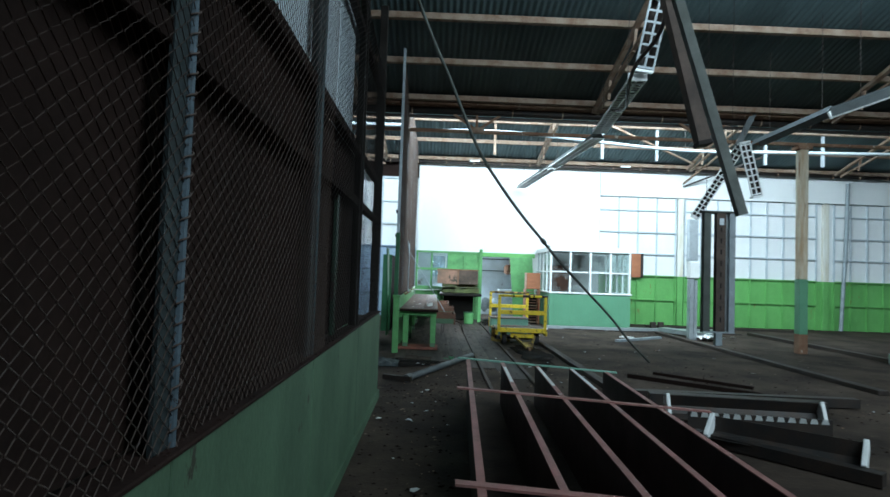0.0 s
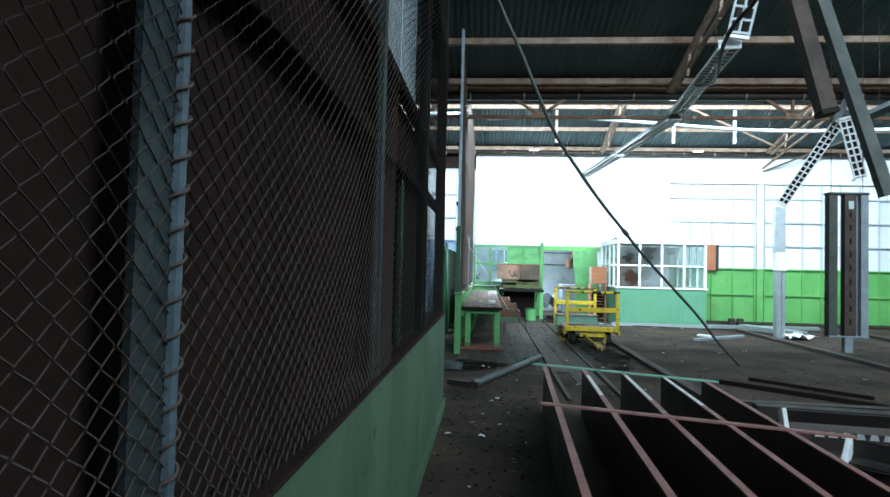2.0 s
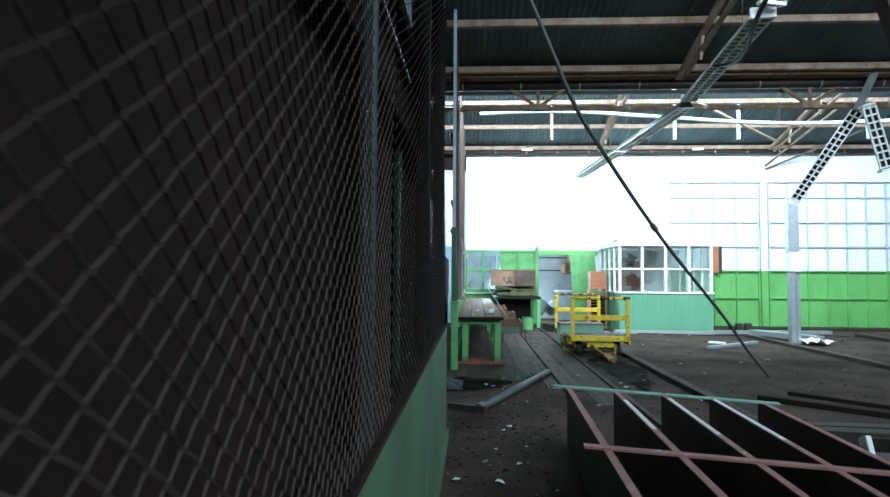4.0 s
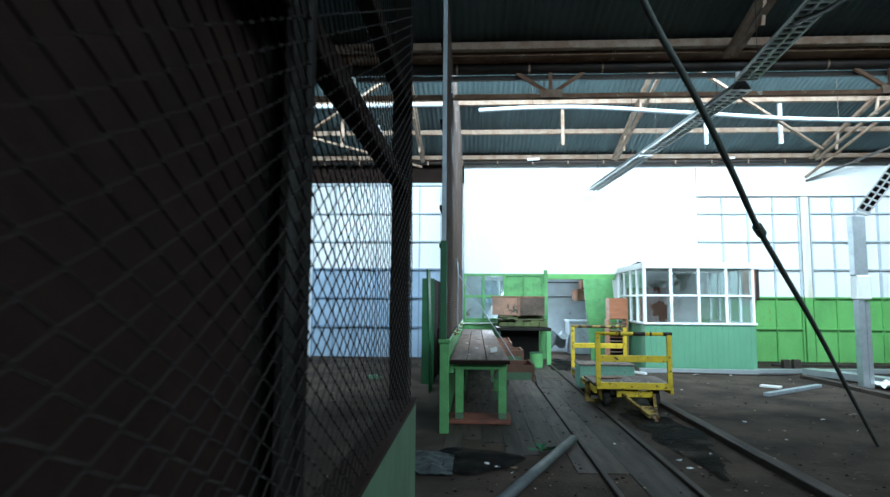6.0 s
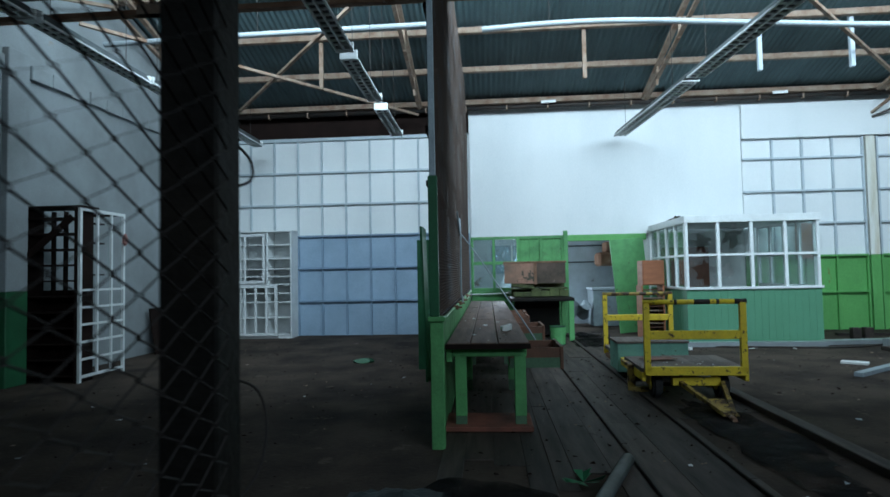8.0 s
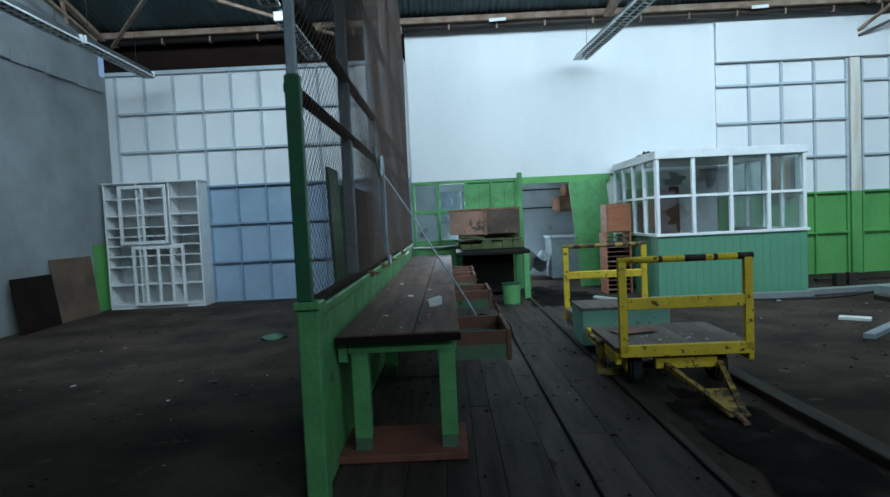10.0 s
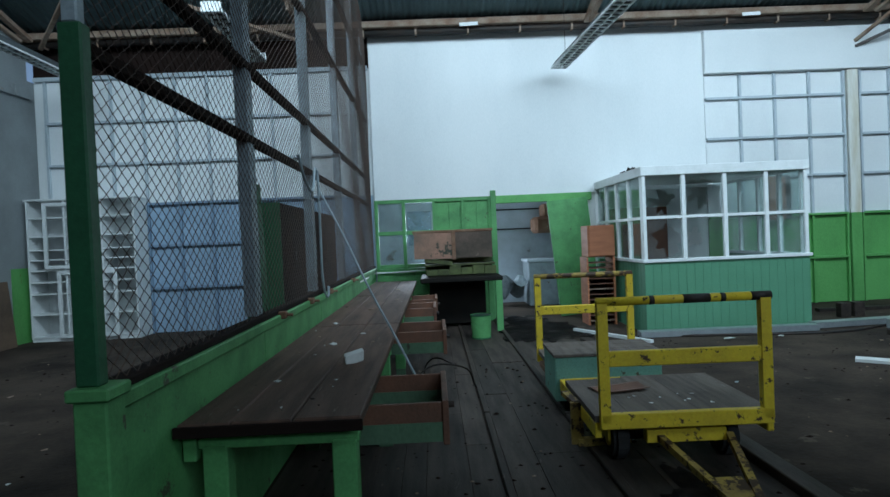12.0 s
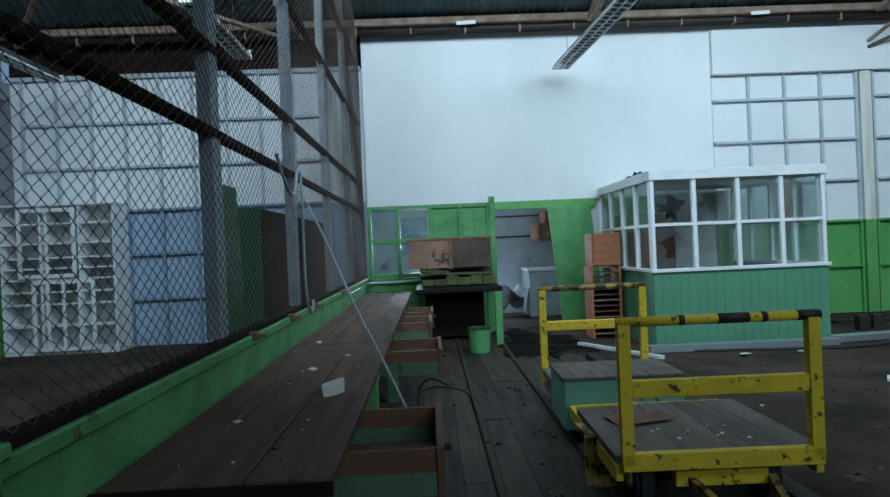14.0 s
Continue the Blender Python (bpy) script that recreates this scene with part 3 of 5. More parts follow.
for a, b in zip((-6.0, -2.05, -0.45, 1.13, 2.77), (-2.05, -0.45, 1.13, 2.77, 4.84)):
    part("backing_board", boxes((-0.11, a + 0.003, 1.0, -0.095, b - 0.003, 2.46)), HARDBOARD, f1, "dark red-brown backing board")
    # Added sheet: stands in for the bright skylit space behind the mesh.
    part("upper_sheet", boxes((-0.11, a + 0.003, 2.5, -0.098, min(b, 4.5) - 0.003, 3.6)), SHEET_U, f1, "pale blue sheet standing in for the skylit space beyond")

f2 = thing("mesh_partition", "tall chain-link partition on a bright green base behind the bench", "partition", "mesh partitions", at=(0.03, 0, 0))
for a, b in zip((10.2, 11.85, 13.6, 15.3, 17.0), (11.85, 13.6, 15.3, 17.0, 18.66)):
    part("base_panel", boxes((0.01, a + 0.003, 0, 0.07, b - 0.003, 0.94), bevel=0.004), GREEN_L, f2)
part("base_rail", boxes((-0.01, 10.2, 0.94, 0.088, 18.66, 0.995), bevel=0.006), GREEN_L, f2)
part("base_ledge", boxes((-0.005, 10.22, 0.995, 0.07, 18.66, 1.03), bevel=0.006), BROWN, f2, "dirt-covered ledge")
part("end_post", boxes((0.0, 10.09, 0, 0.105, 10.2, 1.0), bevel=0.006), GREEN_L, f2, "bright green low end post")
part("post_cap", boxes((-0.015, 10.075, 1.0, 0.12, 10.215, 1.04), bevel=0.006), GREEN_L, f2)
part("post", boxes((0.0, 10.11, 1.04, 0.075, 10.165, 2.17), bevel=0.006), GREEN_D, f2, "dark green end post")
part("post", boxes((0.012, 10.115, 2.17, 0.062, 10.16, 5.6), bevel=0.005), POSTB, f2, "pale grey-blue upper post")
for y in (11.9, 13.65, 15.35, 17.05, 18.55):
    part("post", boxes((-0.045, y - 0.06, 1.03, 0.03, y + 0.06, 5.6), bevel=0.004), POSTB, f2, "grey-blue painted post")
for z in (2.12, 2.57, 3.6, 4.6):
    part("rail", boxes((-0.02, 10.17, z - 0.024, 0.04, 18.66, z + 0.024), bevel=0.004), BROWN, f2, "dark timber rail")
chain_link("wire_mesh", 10.165, 18.6, 1.03, 5.5, f2, 0.05, 0.036, 0.0016, 0.78, WIRE_R)


# ---- work bench ----
bench = thing("work_bench", "long green work bench with a grimy plank top", "bench", at=(0, 0, 0))
BX0, BX1, BY0, BY1 = 0.12, 0.845, 10.56, 18.2
edges = (BX0, 0.33, 0.57, BX1)
for a, b in zip((BY0, 13.1, 15.7), (13.1, 15.7, BY1)):
    for x0, x1 in zip(edges, edges[1:]):
        part("top_plank", boxes((x0 + 0.003, a + 0.004 + rng.uniform(0, 0.02) * (a == BY0), 0.728, x1 - 0.003, b - 0.004, 0.772 + rng.uniform(-0.003, 0.003)), bevel=0.006), WOOD_T, bench)
for y in (10.68, 12.4, 14.3, 16.2, 17.9):
    for x in (0.24, 0.76):
        lg = part("leg", boxes((x - 0.05, y - 0.045, 0.13, x + 0.05, y + 0.045, 0.66), bevel=0.005), GREEN_L, bench)
        part("leg_foot", boxes((x - 0.048, y - 0.043, 0, x + 0.048, y + 0.043, 0.13)), DADO, lg, "grey-green leg foot")
    part("end_rail", boxes((0.17, y - 0.035, 0.645, 0.82, y + 0.035, 0.727), bevel=0.004), GREEN_L, bench)
part("end_block", boxes((0.115, 10.63, 0.60, 0.168, 10.72, 0.727), bevel=0.005), GREEN_L, bench)
part("apron", boxes((0.775, 10.73, 0.655, 0.80, BY1, 0.727)), GREEN_L, bench)


def drawer(y, out, w=0.62):
    d = thing("bench_drawer", "open red-brown wooden drawer pulled out of the bench", "drawer", "bench drawers", at=(0, 0, 0))
    x0, x1 = 0.62 + out * 0.2, 0.845 + out
    for ya in (y, y + w - 0.022):
        sd = part("side", boxes((x0, ya, 0.47, x1 - 0.022, ya + 0.022, 0.66), bevel=0.003), WOOD_R, d)
        part("side_strip", boxes((x0, ya - 0.004, 0.47, x1 - 0.022, ya + 0.026, 0.565)), DADO, sd, "patchy green lower strip")
    part("bottom", boxes((x0, y + 0.022, 0.48, x1 - 0.022, y + w - 0.022, 0.495)), WOOD_T, d)
    part("front", boxes((x1 - 0.022, y - 0.012, 0.455, x1 + 0.01, y + w + 0.012, 0.67), bevel=0.004), WOOD_R, d, "worn wooden drawer front")
    part("pull", rod(bmesh.new(), (x1 + 0.01, y + w / 2, 0.56), (x1 + 0.045, y + w / 2, 0.56), 0.018, 12), STEEL_D, d)
    return d


drawer(11.1, 0.34), drawer(13.3, 0.38), drawer(15.0, 0.3), drawer(16.0, 0.32)


# ---- glazed booth ----
booth = thing("office_booth", "small glazed office booth, white above sage green boards", "booth")
X0, X1, YA, YZ, ZS, ZH = 4.1, 6.45, 16.3, 18.6, 1.03, 2.22
nb = 20
for i in range(nb):
    w = (X1 - X0) / nb
    part("board", boxes((X0 + i * w + 0.0008, YA, 0.0, X0 + (i + 1) * w - 0.0008, YA + 0.03, ZS - 0.03), bevel=0.0025), GREEN_B, booth)
for i in range(18):
    w = (YZ - YA - 0.03) / 18
    y = YA + 0.03 + i * w
    part("board", boxes((X0, y + 0.002, 0, X0 + 0.03, y + w - 0.002, ZS - 0.03), bevel=0.004), GREEN_B, booth)
    part("board", boxes((X1 - 0.03, y + 0.002, 0, X1, y + w - 0.002, ZS - 0.03), bevel=0.004), GREEN_B, booth)
part("sill", boxes((X0 - 0.03, YA - 0.03, ZS - 0.03, X1 + 0.03, YA + 0.06, ZS + 0.015), (X0 - 0.03, YA + 0.06, ZS - 0.03, X0 + 0.06, YZ, ZS + 0.015), (X1 - 0.06, YA + 0.06, ZS - 0.03, X1 + 0.03, YZ, ZS + 0.015), bevel=0.005), WHITE_W, booth)
part("fascia", boxes((X0 - 0.02, YA - 0.02, ZH, X1 + 0.02, YA + 0.05, ZH + 0.13), (X0 - 0.02, YA + 0.05, ZH, X0 + 0.05, YZ, ZH + 0.13), (X1 - 0.05, YA + 0.05, ZH, X1 + 0.02, YZ, ZH + 0.13), bevel=0.005), WHITE_W, booth)
part("roof", boxes((X0 + 0.05, YA + 0.05, ZH + 0.04, X1 - 0.05, YZ, ZH + 0.10)), WHITE_W, booth)


def glazed(fixed, n, plane, at, skip=()):
    """A run of two-row windows: plane 'x' runs along x at y=at, 'y' runs along y at x=at."""
    a, b = fixed
    w = (b - a) / n
    def bx(u0, v0, z0, u1, v1, z1):
        return (u0, at + v0, z0, u1, at + v1, z1) if plane == 'x' else (at + v0, u0, z0, at + v1, u1, z1)
    for i in range(n + 1):
        t = 0.05 if i in (0, n) else 0.028
        u = a + i * w
        part("mullion", boxes(bx(max(a, u - t), -0.03, ZS + 0.015, min(b, u + t), 0.03, ZH), bevel=0.004), WHITE_W, booth)
    zm = ZS + 0.60
    for i in range(n):
        part("glazing_bar", boxes(bx(a + i * w + 0.028, -0.022, zm - 0.02, a + (i + 1) * w - 0.028, 0.022, zm + 0.02)), WHITE_W, booth)
        for r, (z0, z1) in enumerate(((ZS + 0.015, zm - 0.02), (zm + 0.02, ZH))):
            if (i, r) in skip:
                continue
            p = part("pane", boxes(bx(a + i * w + 0.028, -0.002, z0, a + (i + 1) * w - 0.028, 0.002, z1)), GLASS, booth, "dusty glass pane")
            p.visible_shadow = False


glazed((X0, X1), 4, 'x', YA + 0.03, ((0, 1), (0, 0), (1, 1), (1, 0)))
glazed((YA + 0.06, YZ), 4, 'y', X0 + 0.03)
glazed((YA + 0.06, YZ), 4, 'y', X1 - 0.03)


def broken_pane(x0, x1, z0, z1, hx, hz, r, seed):
    """A pane with a jagged hole about (hx, hz)."""
    loc = random.Random(seed)
    n = 22
    bm = bmesh.new()
    ring, rim = [], []
    for i in range(n):
        a = 2 * math.pi * i / n
        c, s = math.cos(a), math.sin(a)
        k = min((x1 - hx) / c if c > 1e-6 else ((x0 - hx) / c if c < -1e-6 else 9), (z1 - hz) / s if s > 1e-6 else ((z0 - hz) / s if s < -1e-6 else 9))
        q = min(r * loc.uniform(0.45, 1.35), k * 0.9)
        ring.append(bm.verts.new((hx + c * q, 0, hz + s * q)))
        rim.append(bm.verts.new((hx + c * k, 0, hz + s * k)))
    for i in range(n):
        bm.faces.new((ring[i], ring[(i + 1) % n], rim[(i + 1) % n], rim[i]))
    p = part("pane", bm, GLASS, booth, "broken dusty glass pane")
    p.location.y = YA + 0.03
    p.visible_shadow = False


bw = (X1 - X0) / 4
for i, r, fx, fz, rad in ((0, 1, 0.5, 0.35, 0.17), (0, 0, 0.62, 0.5, 0.2), (1, 1, 0.4, 0.6, 0.2), (1, 0, 0.2, 0.5, 0.13)):
    a, c = X0 + i * bw + 0.028, X0 + (i + 1) * bw - 0.028
    z0, z1 = ((ZS + 0.015, ZS + 0.58), (ZS + 0.62, ZH))[r]
    broken_pane(a, c, z0, z1, a + (c - a) * fx, z0 + (z1 - z0) * fz, rad, 10 * i + r)
inner = thing("filing_cabinet", "dark red-brown wooden cabinet inside the booth", "cabinet", at=(4.3, 18.0, 0))
part("carcass", boxes((0, 0.02, 0, 0.85, 0.5, 1.85), bevel=0.006), WOOD_R, inner)
part("door", boxes((0.02, 0, 0.05, 0.42, 0.018, 1.8), bevel=0.004), WOOD_R, inner)
part("door", boxes((0.43, 0, 0.05, 0.83, 0.018, 1.8), bevel=0.004), WOOD_R, inner)
desk = thing("booth_desk", "dark wooden desk inside the glazed booth", "desk", at=(4.2, 16.45, 0))
part("desktop", boxes((0, 0, 0.72, 2.1, 0.6, 0.76), bevel=0.005), WOOD_T, desk)
for x in (0.05, 1.95):
    part("leg", boxes((x, 0.05, 0, x + 0.06, 0.55, 0.72)), WOOD_T, desk)


# ---- yellow cart ----
cart = thing("platform_cart", "chipped yellow platform cart with a railed end and drawbar", "cart", at=(2.61, 11.68, 0), rz=-1.5)
for i in range(5):
    x = -0.5 + i * 0.2
    part("deck_board", boxes((x * 1.07 + 0.0008, 0.03, 0.315, x * 1.07 + 0.2135, 0.93 + rng.uniform(-0.03, 0.03), 0.355 + rng.uniform(-0.0008, 0.0008)), bevel=0.001), DECK, cart)
part("frame_rail", boxes((-0.51, -0.025, 0.285, 0.51, 0.025, 0.375), bevel=0.005), YELLOW, cart)
part("frame_rail", boxes((-0.51, 1.12, 0.22, 0.51, 1.13, 0.31), bevel=0.005), YELLOW, cart)
for x in (-0.515, 0.515):
    part("side_rail", boxes((x - 0.02, 0.03, 0.22, x + 0.02, 1.12, 0.31), bevel=0.005), YELLOW, cart)
for x in (-0.48, 0.48):
    part("rail_post", bars(((x, 0, 0.32), (x, 0, 1.03), 0.06, 0.05)), YELLOW, cart)
part("handrail", rod(bmesh.new(), (-0.51, 0, 1.04), (0.51, 0, 1.04), 0.026, 14), YELLOW, cart, "worn yellow tube handrail", smooth=True)
for xa, xb in ((-0.2, -0.17), (0.0, 0.16), (0.22, 0.25), (0.40, 0.52)):
    part("bare_patch", rod(bmesh.new(), (xa, 0, 1.04), (xb, 0, 1.04), 0.0268, 14), STEEL_D, cart, "bare worn patch of handrail", smooth=True)
part("cross_rail", boxes((-0.45, -0.02, 0.655, 0.45, 0.02, 0.745), bevel=0.005), YELLOW, cart)
for x in (-0.34, 0.34):
    bm = bmesh.new()
    bmesh.ops.create_cone(bm, cap_ends=True, segments=24, radius1=0.145, radius2=0.145, depth=0.10, matrix=pose(x, 0.28, 0.145, 0, 90, 0))
    bmesh.ops.bevel(bm, geom=[e for e in bm.edges if len(e.link_faces) == 2 and e.calc_face_angle() > 1], offset=0.022, segments=2, affect='EDGES')
    wh = part("wheel", bm, RUBBER, cart, "black rubber wheel")
    part("hub", rod(bmesh.new(), (x - 0.06, 0.28, 0.145), (x + 0.06, 0.28, 0.145), 0.06, 12), YELLOW, wh)
    part("wheel_fork", boxes((x - 0.075, 0.2, 0.14, x - 0.06, 0.36, 0.30)), YELLOW, cart)
part("axle", bars(((-0.34, 0.28, 0.145), (0.34, 0.28, 0.145), 0.04)), BLACK, cart)
part("underframe", boxes((-0.22, 0.05, 0.17, 0.26, 0.12, 0.25), bevel=0.004), YELLOW, cart)
part("corner_bracket", bars(((-0.56, 0.42, 0.05), (-0.56, 0.42, 0.33), 0.08, 0.03), ((-0.56, 0.42, 0.06), (-0.2, 0.46, 0.06), 0.05, 0.05), ((-0.56, 0.42, 0.32), (-0.6, 0.62, 0.34), 0.05, 0.03)), RUSTY_Y, cart)
part("drawbar", bars(((-0.14, 0.06, 0.2), (0.03, -0.70, 0.05), 0.04)), RUSTY_Y, cart)
part("drawbar", bars(((0.28, 0.06, 0.2), (0.10, -0.70, 0.05), 0.04)), RUSTY_Y, cart)
part("drawbar_plate", bars(((0.062, -0.36, 0.121), (0.066, -0.72, 0.05), 0.14, 0.012)), RUSTY_Y, cart)
part("hitch", rod(bmesh.new(), (0.066, -0.70, 0.04), (0.07, -0.80, 0.024), 0.022, 8), RUST, cart)
trolley = thing("box_trolley", "mint green box trolley with wooden top and yellow rail", "trolley", at=(2.6, 12.86, 0), rz=-1.5)
part("body", boxes((-0.52, -0.02, 0.12, 0.33, 0.5, 0.47), bevel=0.01), TEAL, trolley)
for i in range(3):
    part("top_board", boxes((-0.53, -0.032 + i * 0.178, 0.472, 0.34, 0.145 + i * 0.178, 0.498), bevel=0.004), DECK, trolley)
part("bed", boxes((-0.48, 0.5, 0.27, 0.45, 1.14, 0.32), bevel=0.006), DECK, trolley)
for x in (-0.45, 0.42):
    part("side_rail", boxes((x - 0.02, 0.0, 0.15, x + 0.02, 1.14, 0.21), bevel=0.004), RUST, trolley)
for x in (-0.46, 0.45):
    part("rail_post", bars(((x, 1.13, 0.2), (x, 1.13, 1.03), 0.06, 0.05)), YELLOW, trolley)
part("handrail", rod(bmesh.new(), (-0.49, 1.13, 1.04), (0.48, 1.13, 1.04), 0.026, 14), RUSTY_Y, trolley, smooth=True)
part("cross_rail", boxes((-0.43, 1.11, 0.66, 0.42, 1.15, 0.745), bevel=0.005), YELLOW, trolley)
for x in (-0.36, 0.3):
    part("wheel", rod(bmesh.new(), (x - 0.04, 0.8, 0.13), (x + 0.04, 0.8, 0.13), 0.13, 20), RUBBER, trolley)
part("axle", bars(((-0.4, 0.8, 0.13), (0.34, 0.8, 0.13), 0.035)), BLACK, trolley)
part("skid", boxes((-0.44, 0.06, 0.0, -0.38, 0.46, 0.15)), BLACK, trolley)
part("skid", boxes((0.3, 0.06, 0.0, 0.36, 0.46, 0.15)), BLACK, trolley)


# ---- steel rack lying in the aisle ----
rack = thing("steel_rack", "rusty red steel rack frame of upright plates lying on the floor", "rack", at=(0.94, 2.1, 0), rz=-2.4)
for i in range(5):
    x = 0.06 + i * 0.385
    zt = 0.495 - 0.05 * x
    # Plate faces carry the shade below the flanges in their colour.
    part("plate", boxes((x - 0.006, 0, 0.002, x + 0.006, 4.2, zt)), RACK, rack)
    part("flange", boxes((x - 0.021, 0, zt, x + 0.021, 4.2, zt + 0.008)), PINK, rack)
    if i in (1, 2, 3):
        part("bare_edge", boxes((x - 0.014, 2.95, zt + 0.008, x + 0.016, 3.6 + 0.2 * i, zt + 0.0095)), PAPER, rack, "white bare patch of flange")
for y, x1, m in ((0.25, 2.0, PINK), (2.45, 2.02, PINK), (4.16, 1.72, TEAL)):
    part("cross_bar", bars(((-0.06, y, 0.508), (x1, y - 0.05, 0.508 - 0.05 * (x1 + 0.06)), 0.06, 0.012)), m, rack)


# ---- back room behind the windows and the doorway ----
part_room = thing("back_room", "soot-stained grey-blue room behind the doorway", "room", kind="structure")
part("wall", boxes((-0.3, YB + 2.3, 0, 0.6, YB + 2.4, 2.75), (0.6, YB + 2.3, 0, 1.7, YB + 2.4, 1.35), (0.6, YB + 2.3, 2.1, 1.7, YB + 2.4, 2.75), (1.7, YB + 2.3, 0, 4.6, YB + 2.4, 2.75)), SOILED, part_room)
part("wall", boxes((-0.3, YB + 0.26, 0, -0.2, YB + 2.3, 2.75)), SOILED, part_room)
part("wall", boxes((4.5, YB + 0.26, 0, 4.6, YB + 2.3, 2.75)), SOILED, part_room)
part("roof", boxes((-0.3, YB + 0.26, 2.75, 4.6, YB + 2.4, 2.85)), WHITE, part_room)
part("pane", boxes((0.6, YB + 2.345, 1.35, 1.7, YB + 2.35, 2.1)), GLASS_D, part_room)
part("mullion", boxes((1.13, YB + 2.32, 1.35, 1.17, YB + 2.38, 2.1)), WHITE_W, part_room)
room_light = new("back_window_light", bpy.data.lights.new("back_window_light", 'AREA'))
room_light.data.shape, room_light.data.size, room_light.data.size_y, room_light.data.energy, room_light.data.color = 'RECTANGLE', 1.05, 0.7, 130, (0.8, 0.93, 1.0)
# Slab added outside to keep bright sky out of the back window.
tagged(part("yard_wall", boxes((-1.0, YB + 4.0, 0, 3.5, YB + 4.2, 3.5)), BLUE), "grey-blue slab added to block the sky outside the window", "wall", kind="structure")
room_light.matrix_world = look((1.15, YB + 2.28, 1.72), (2.4, YB + 0.6, 0.9))
for x0, x1, z0, z1 in ((2.35, 4.4, 1.62, 1.65), (2.35, 4.4, 2.05, 2.07)):
    tagged(part("wall_pipe", rod(bmesh.new(), (x0, YB + 2.26, z0), (x1, YB + 2.26, z0), 0.014, 8), BLACK), "thin dark pipe along the grey-blue wall", "pipe", "wall pipes")
trough = thing("wash_trough", "grey-blue concrete wash trough with a sooty top", "trough", at=(3.1, 20.15, 0))
part("basin", boxes((0, 0, 0, 1.2, 0.8, 0.90), bevel=0.015), GREYPAINT, trough)
part("rim", boxes((-0.03, -0.03, 0.90, 1.23, 0.8, 0.96), bevel=0.01), SOILED, trough)
extract = thing("extract_hood", "sooty dark extractor hood on the wall", "hood", at=(3.3, 20.3, 1.5))
part("canopy", boxes((0, 0, 0, 1.0, 0.65, 0.35), bevel=0.06), RUST, extract)
part("flue", boxes((0.2, 0.1, 0.35, 0.8, 0.6, 0.62), bevel=0.03), RUST, extract)
bm = bmesh.new()
bmesh.ops.create_grid(bm, x_segments=8, y_segments=8, size=0.3)
for v in bm.verts:
    v.co.z = 0.28 + 0.26 * math.sin(v.co.x * 9) * math.cos(v.co.y * 7) - v.co.y * 0.5
sheet = part("crumpled_sheet", bm, GREYPAINT)
sheet.matrix_world = pose(2.75, 20.3, 0.12)
mod = sheet.modifiers.new("thick", 'SOLIDIFY')
mod.thickness = 0.008
tagged(sheet, "crumpled grey sheet leaning on the wall", "sheet")

win = thing("window_1", "green framed window band with dusty panes and green boards", "window", kind="structure")
cols = (0.15, 0.64, 1.19, 1.71, 2.2)
for x in cols:
    part("mullion", boxes((x - 0.03, YB - 0.03, 0.95, x + 0.03, YB + 0.06, 2.2), bevel=0.004), GREEN_L, win)
for z in (1.0, 1.6, 2.17):
    part("rail", boxes((0.18, YB - 0.025, z - 0.035, 2.17, YB + 0.055, z + 0.035), bevel=0.004), GREEN_L, win)
for i, (a, b) in enumerate(zip(cols, cols[1:])):
    for r, (z0, z1) in enumerate(((1.035, 1.565), (1.635, 2.135))):
        if i >= 2 and r == 1:
            part("backing", boxes((a + 0.031, YB + 0.034, z0 + 0.001, b - 0.031, YB + 0.044, z1 - 0.001)), GREEN_L, win)
            part("board", boxes((a + 0.03, YB + 0.01, z0, (a + b) / 2, YB + 0.03, z1), bevel=0.003), GREEN_L, win)
            part("board", boxes(((a + b) / 2 + 0.004, YB + 0.01, z0, b - 0.03, YB + 0.03, z1), bevel=0.003), GREEN_L, win)
        else:
            p = part("pane", boxes((a + 0.03, YB + 0.012, z0, b - 0.03, YB + 0.016, z1)), GLASS, win)
            p.visible_shadow = False
part("apron", boxes((0.12, YB - 0.012, 0, 2.2, YB + 0.045, 0.96)), GREEN_L, win)
dr = thing("door_1", "open doorway with a green painted frame", "doorway", kind="structure")
part("jamb", boxes((2.21, YB - 0.06, 0, 2.31, YB + 0.06, 2.3), bevel=0.006), GREEN_L, dr)
part("header", boxes((2.31, YB - 0.04, 2.06, 4.05, YB + 0.04, 2.2), bevel=0.006), GREEN, dr)
leaf = part("loose_door_panel", boxes((0, 0, 0, 0.74, 0.05, 2.06), bevel=0.006), GREEN_L)
leaf.matrix_world = pose(3.37, 18.42, 0.0, -2.5, -4.5, 4)
tagged(leaf, "loose bright green door panel leaning in the doorway", "door panel")

# pigeonhole unit beside the booth
org = thing("pigeonhole_unit", "orange-brown cabinet over a dark pigeonhole rack", "cabinet", at=(3.5, 17.3, 0))
part("cupboard", boxes((0.08, 0, 1.07, 0.5, 0.4, 1.57), bevel=0.008), WOOD_O, org)
part("door", boxes((0.10, -0.018, 1.09, 0.5, -0.001, 1.55), bevel=0.004), WOOD_O, org)
for x in (0.05, 0.47):
    part("upright", boxes((x, 0, 0, x + 0.03, 0.4, 1.07)), WOOD_O, org)
part("backing", boxes((0.08, 0.37, 0, 0.47, 0.39, 0.8)), BLACK, org)
for i in range(12):
    z = 0.06 + i * 0.083
    part("shelf", boxes((0.08, 0.0, z, 0.47, 0.37, z + 0.012)), WOOD_R if i % 3 else RUST_L, org)

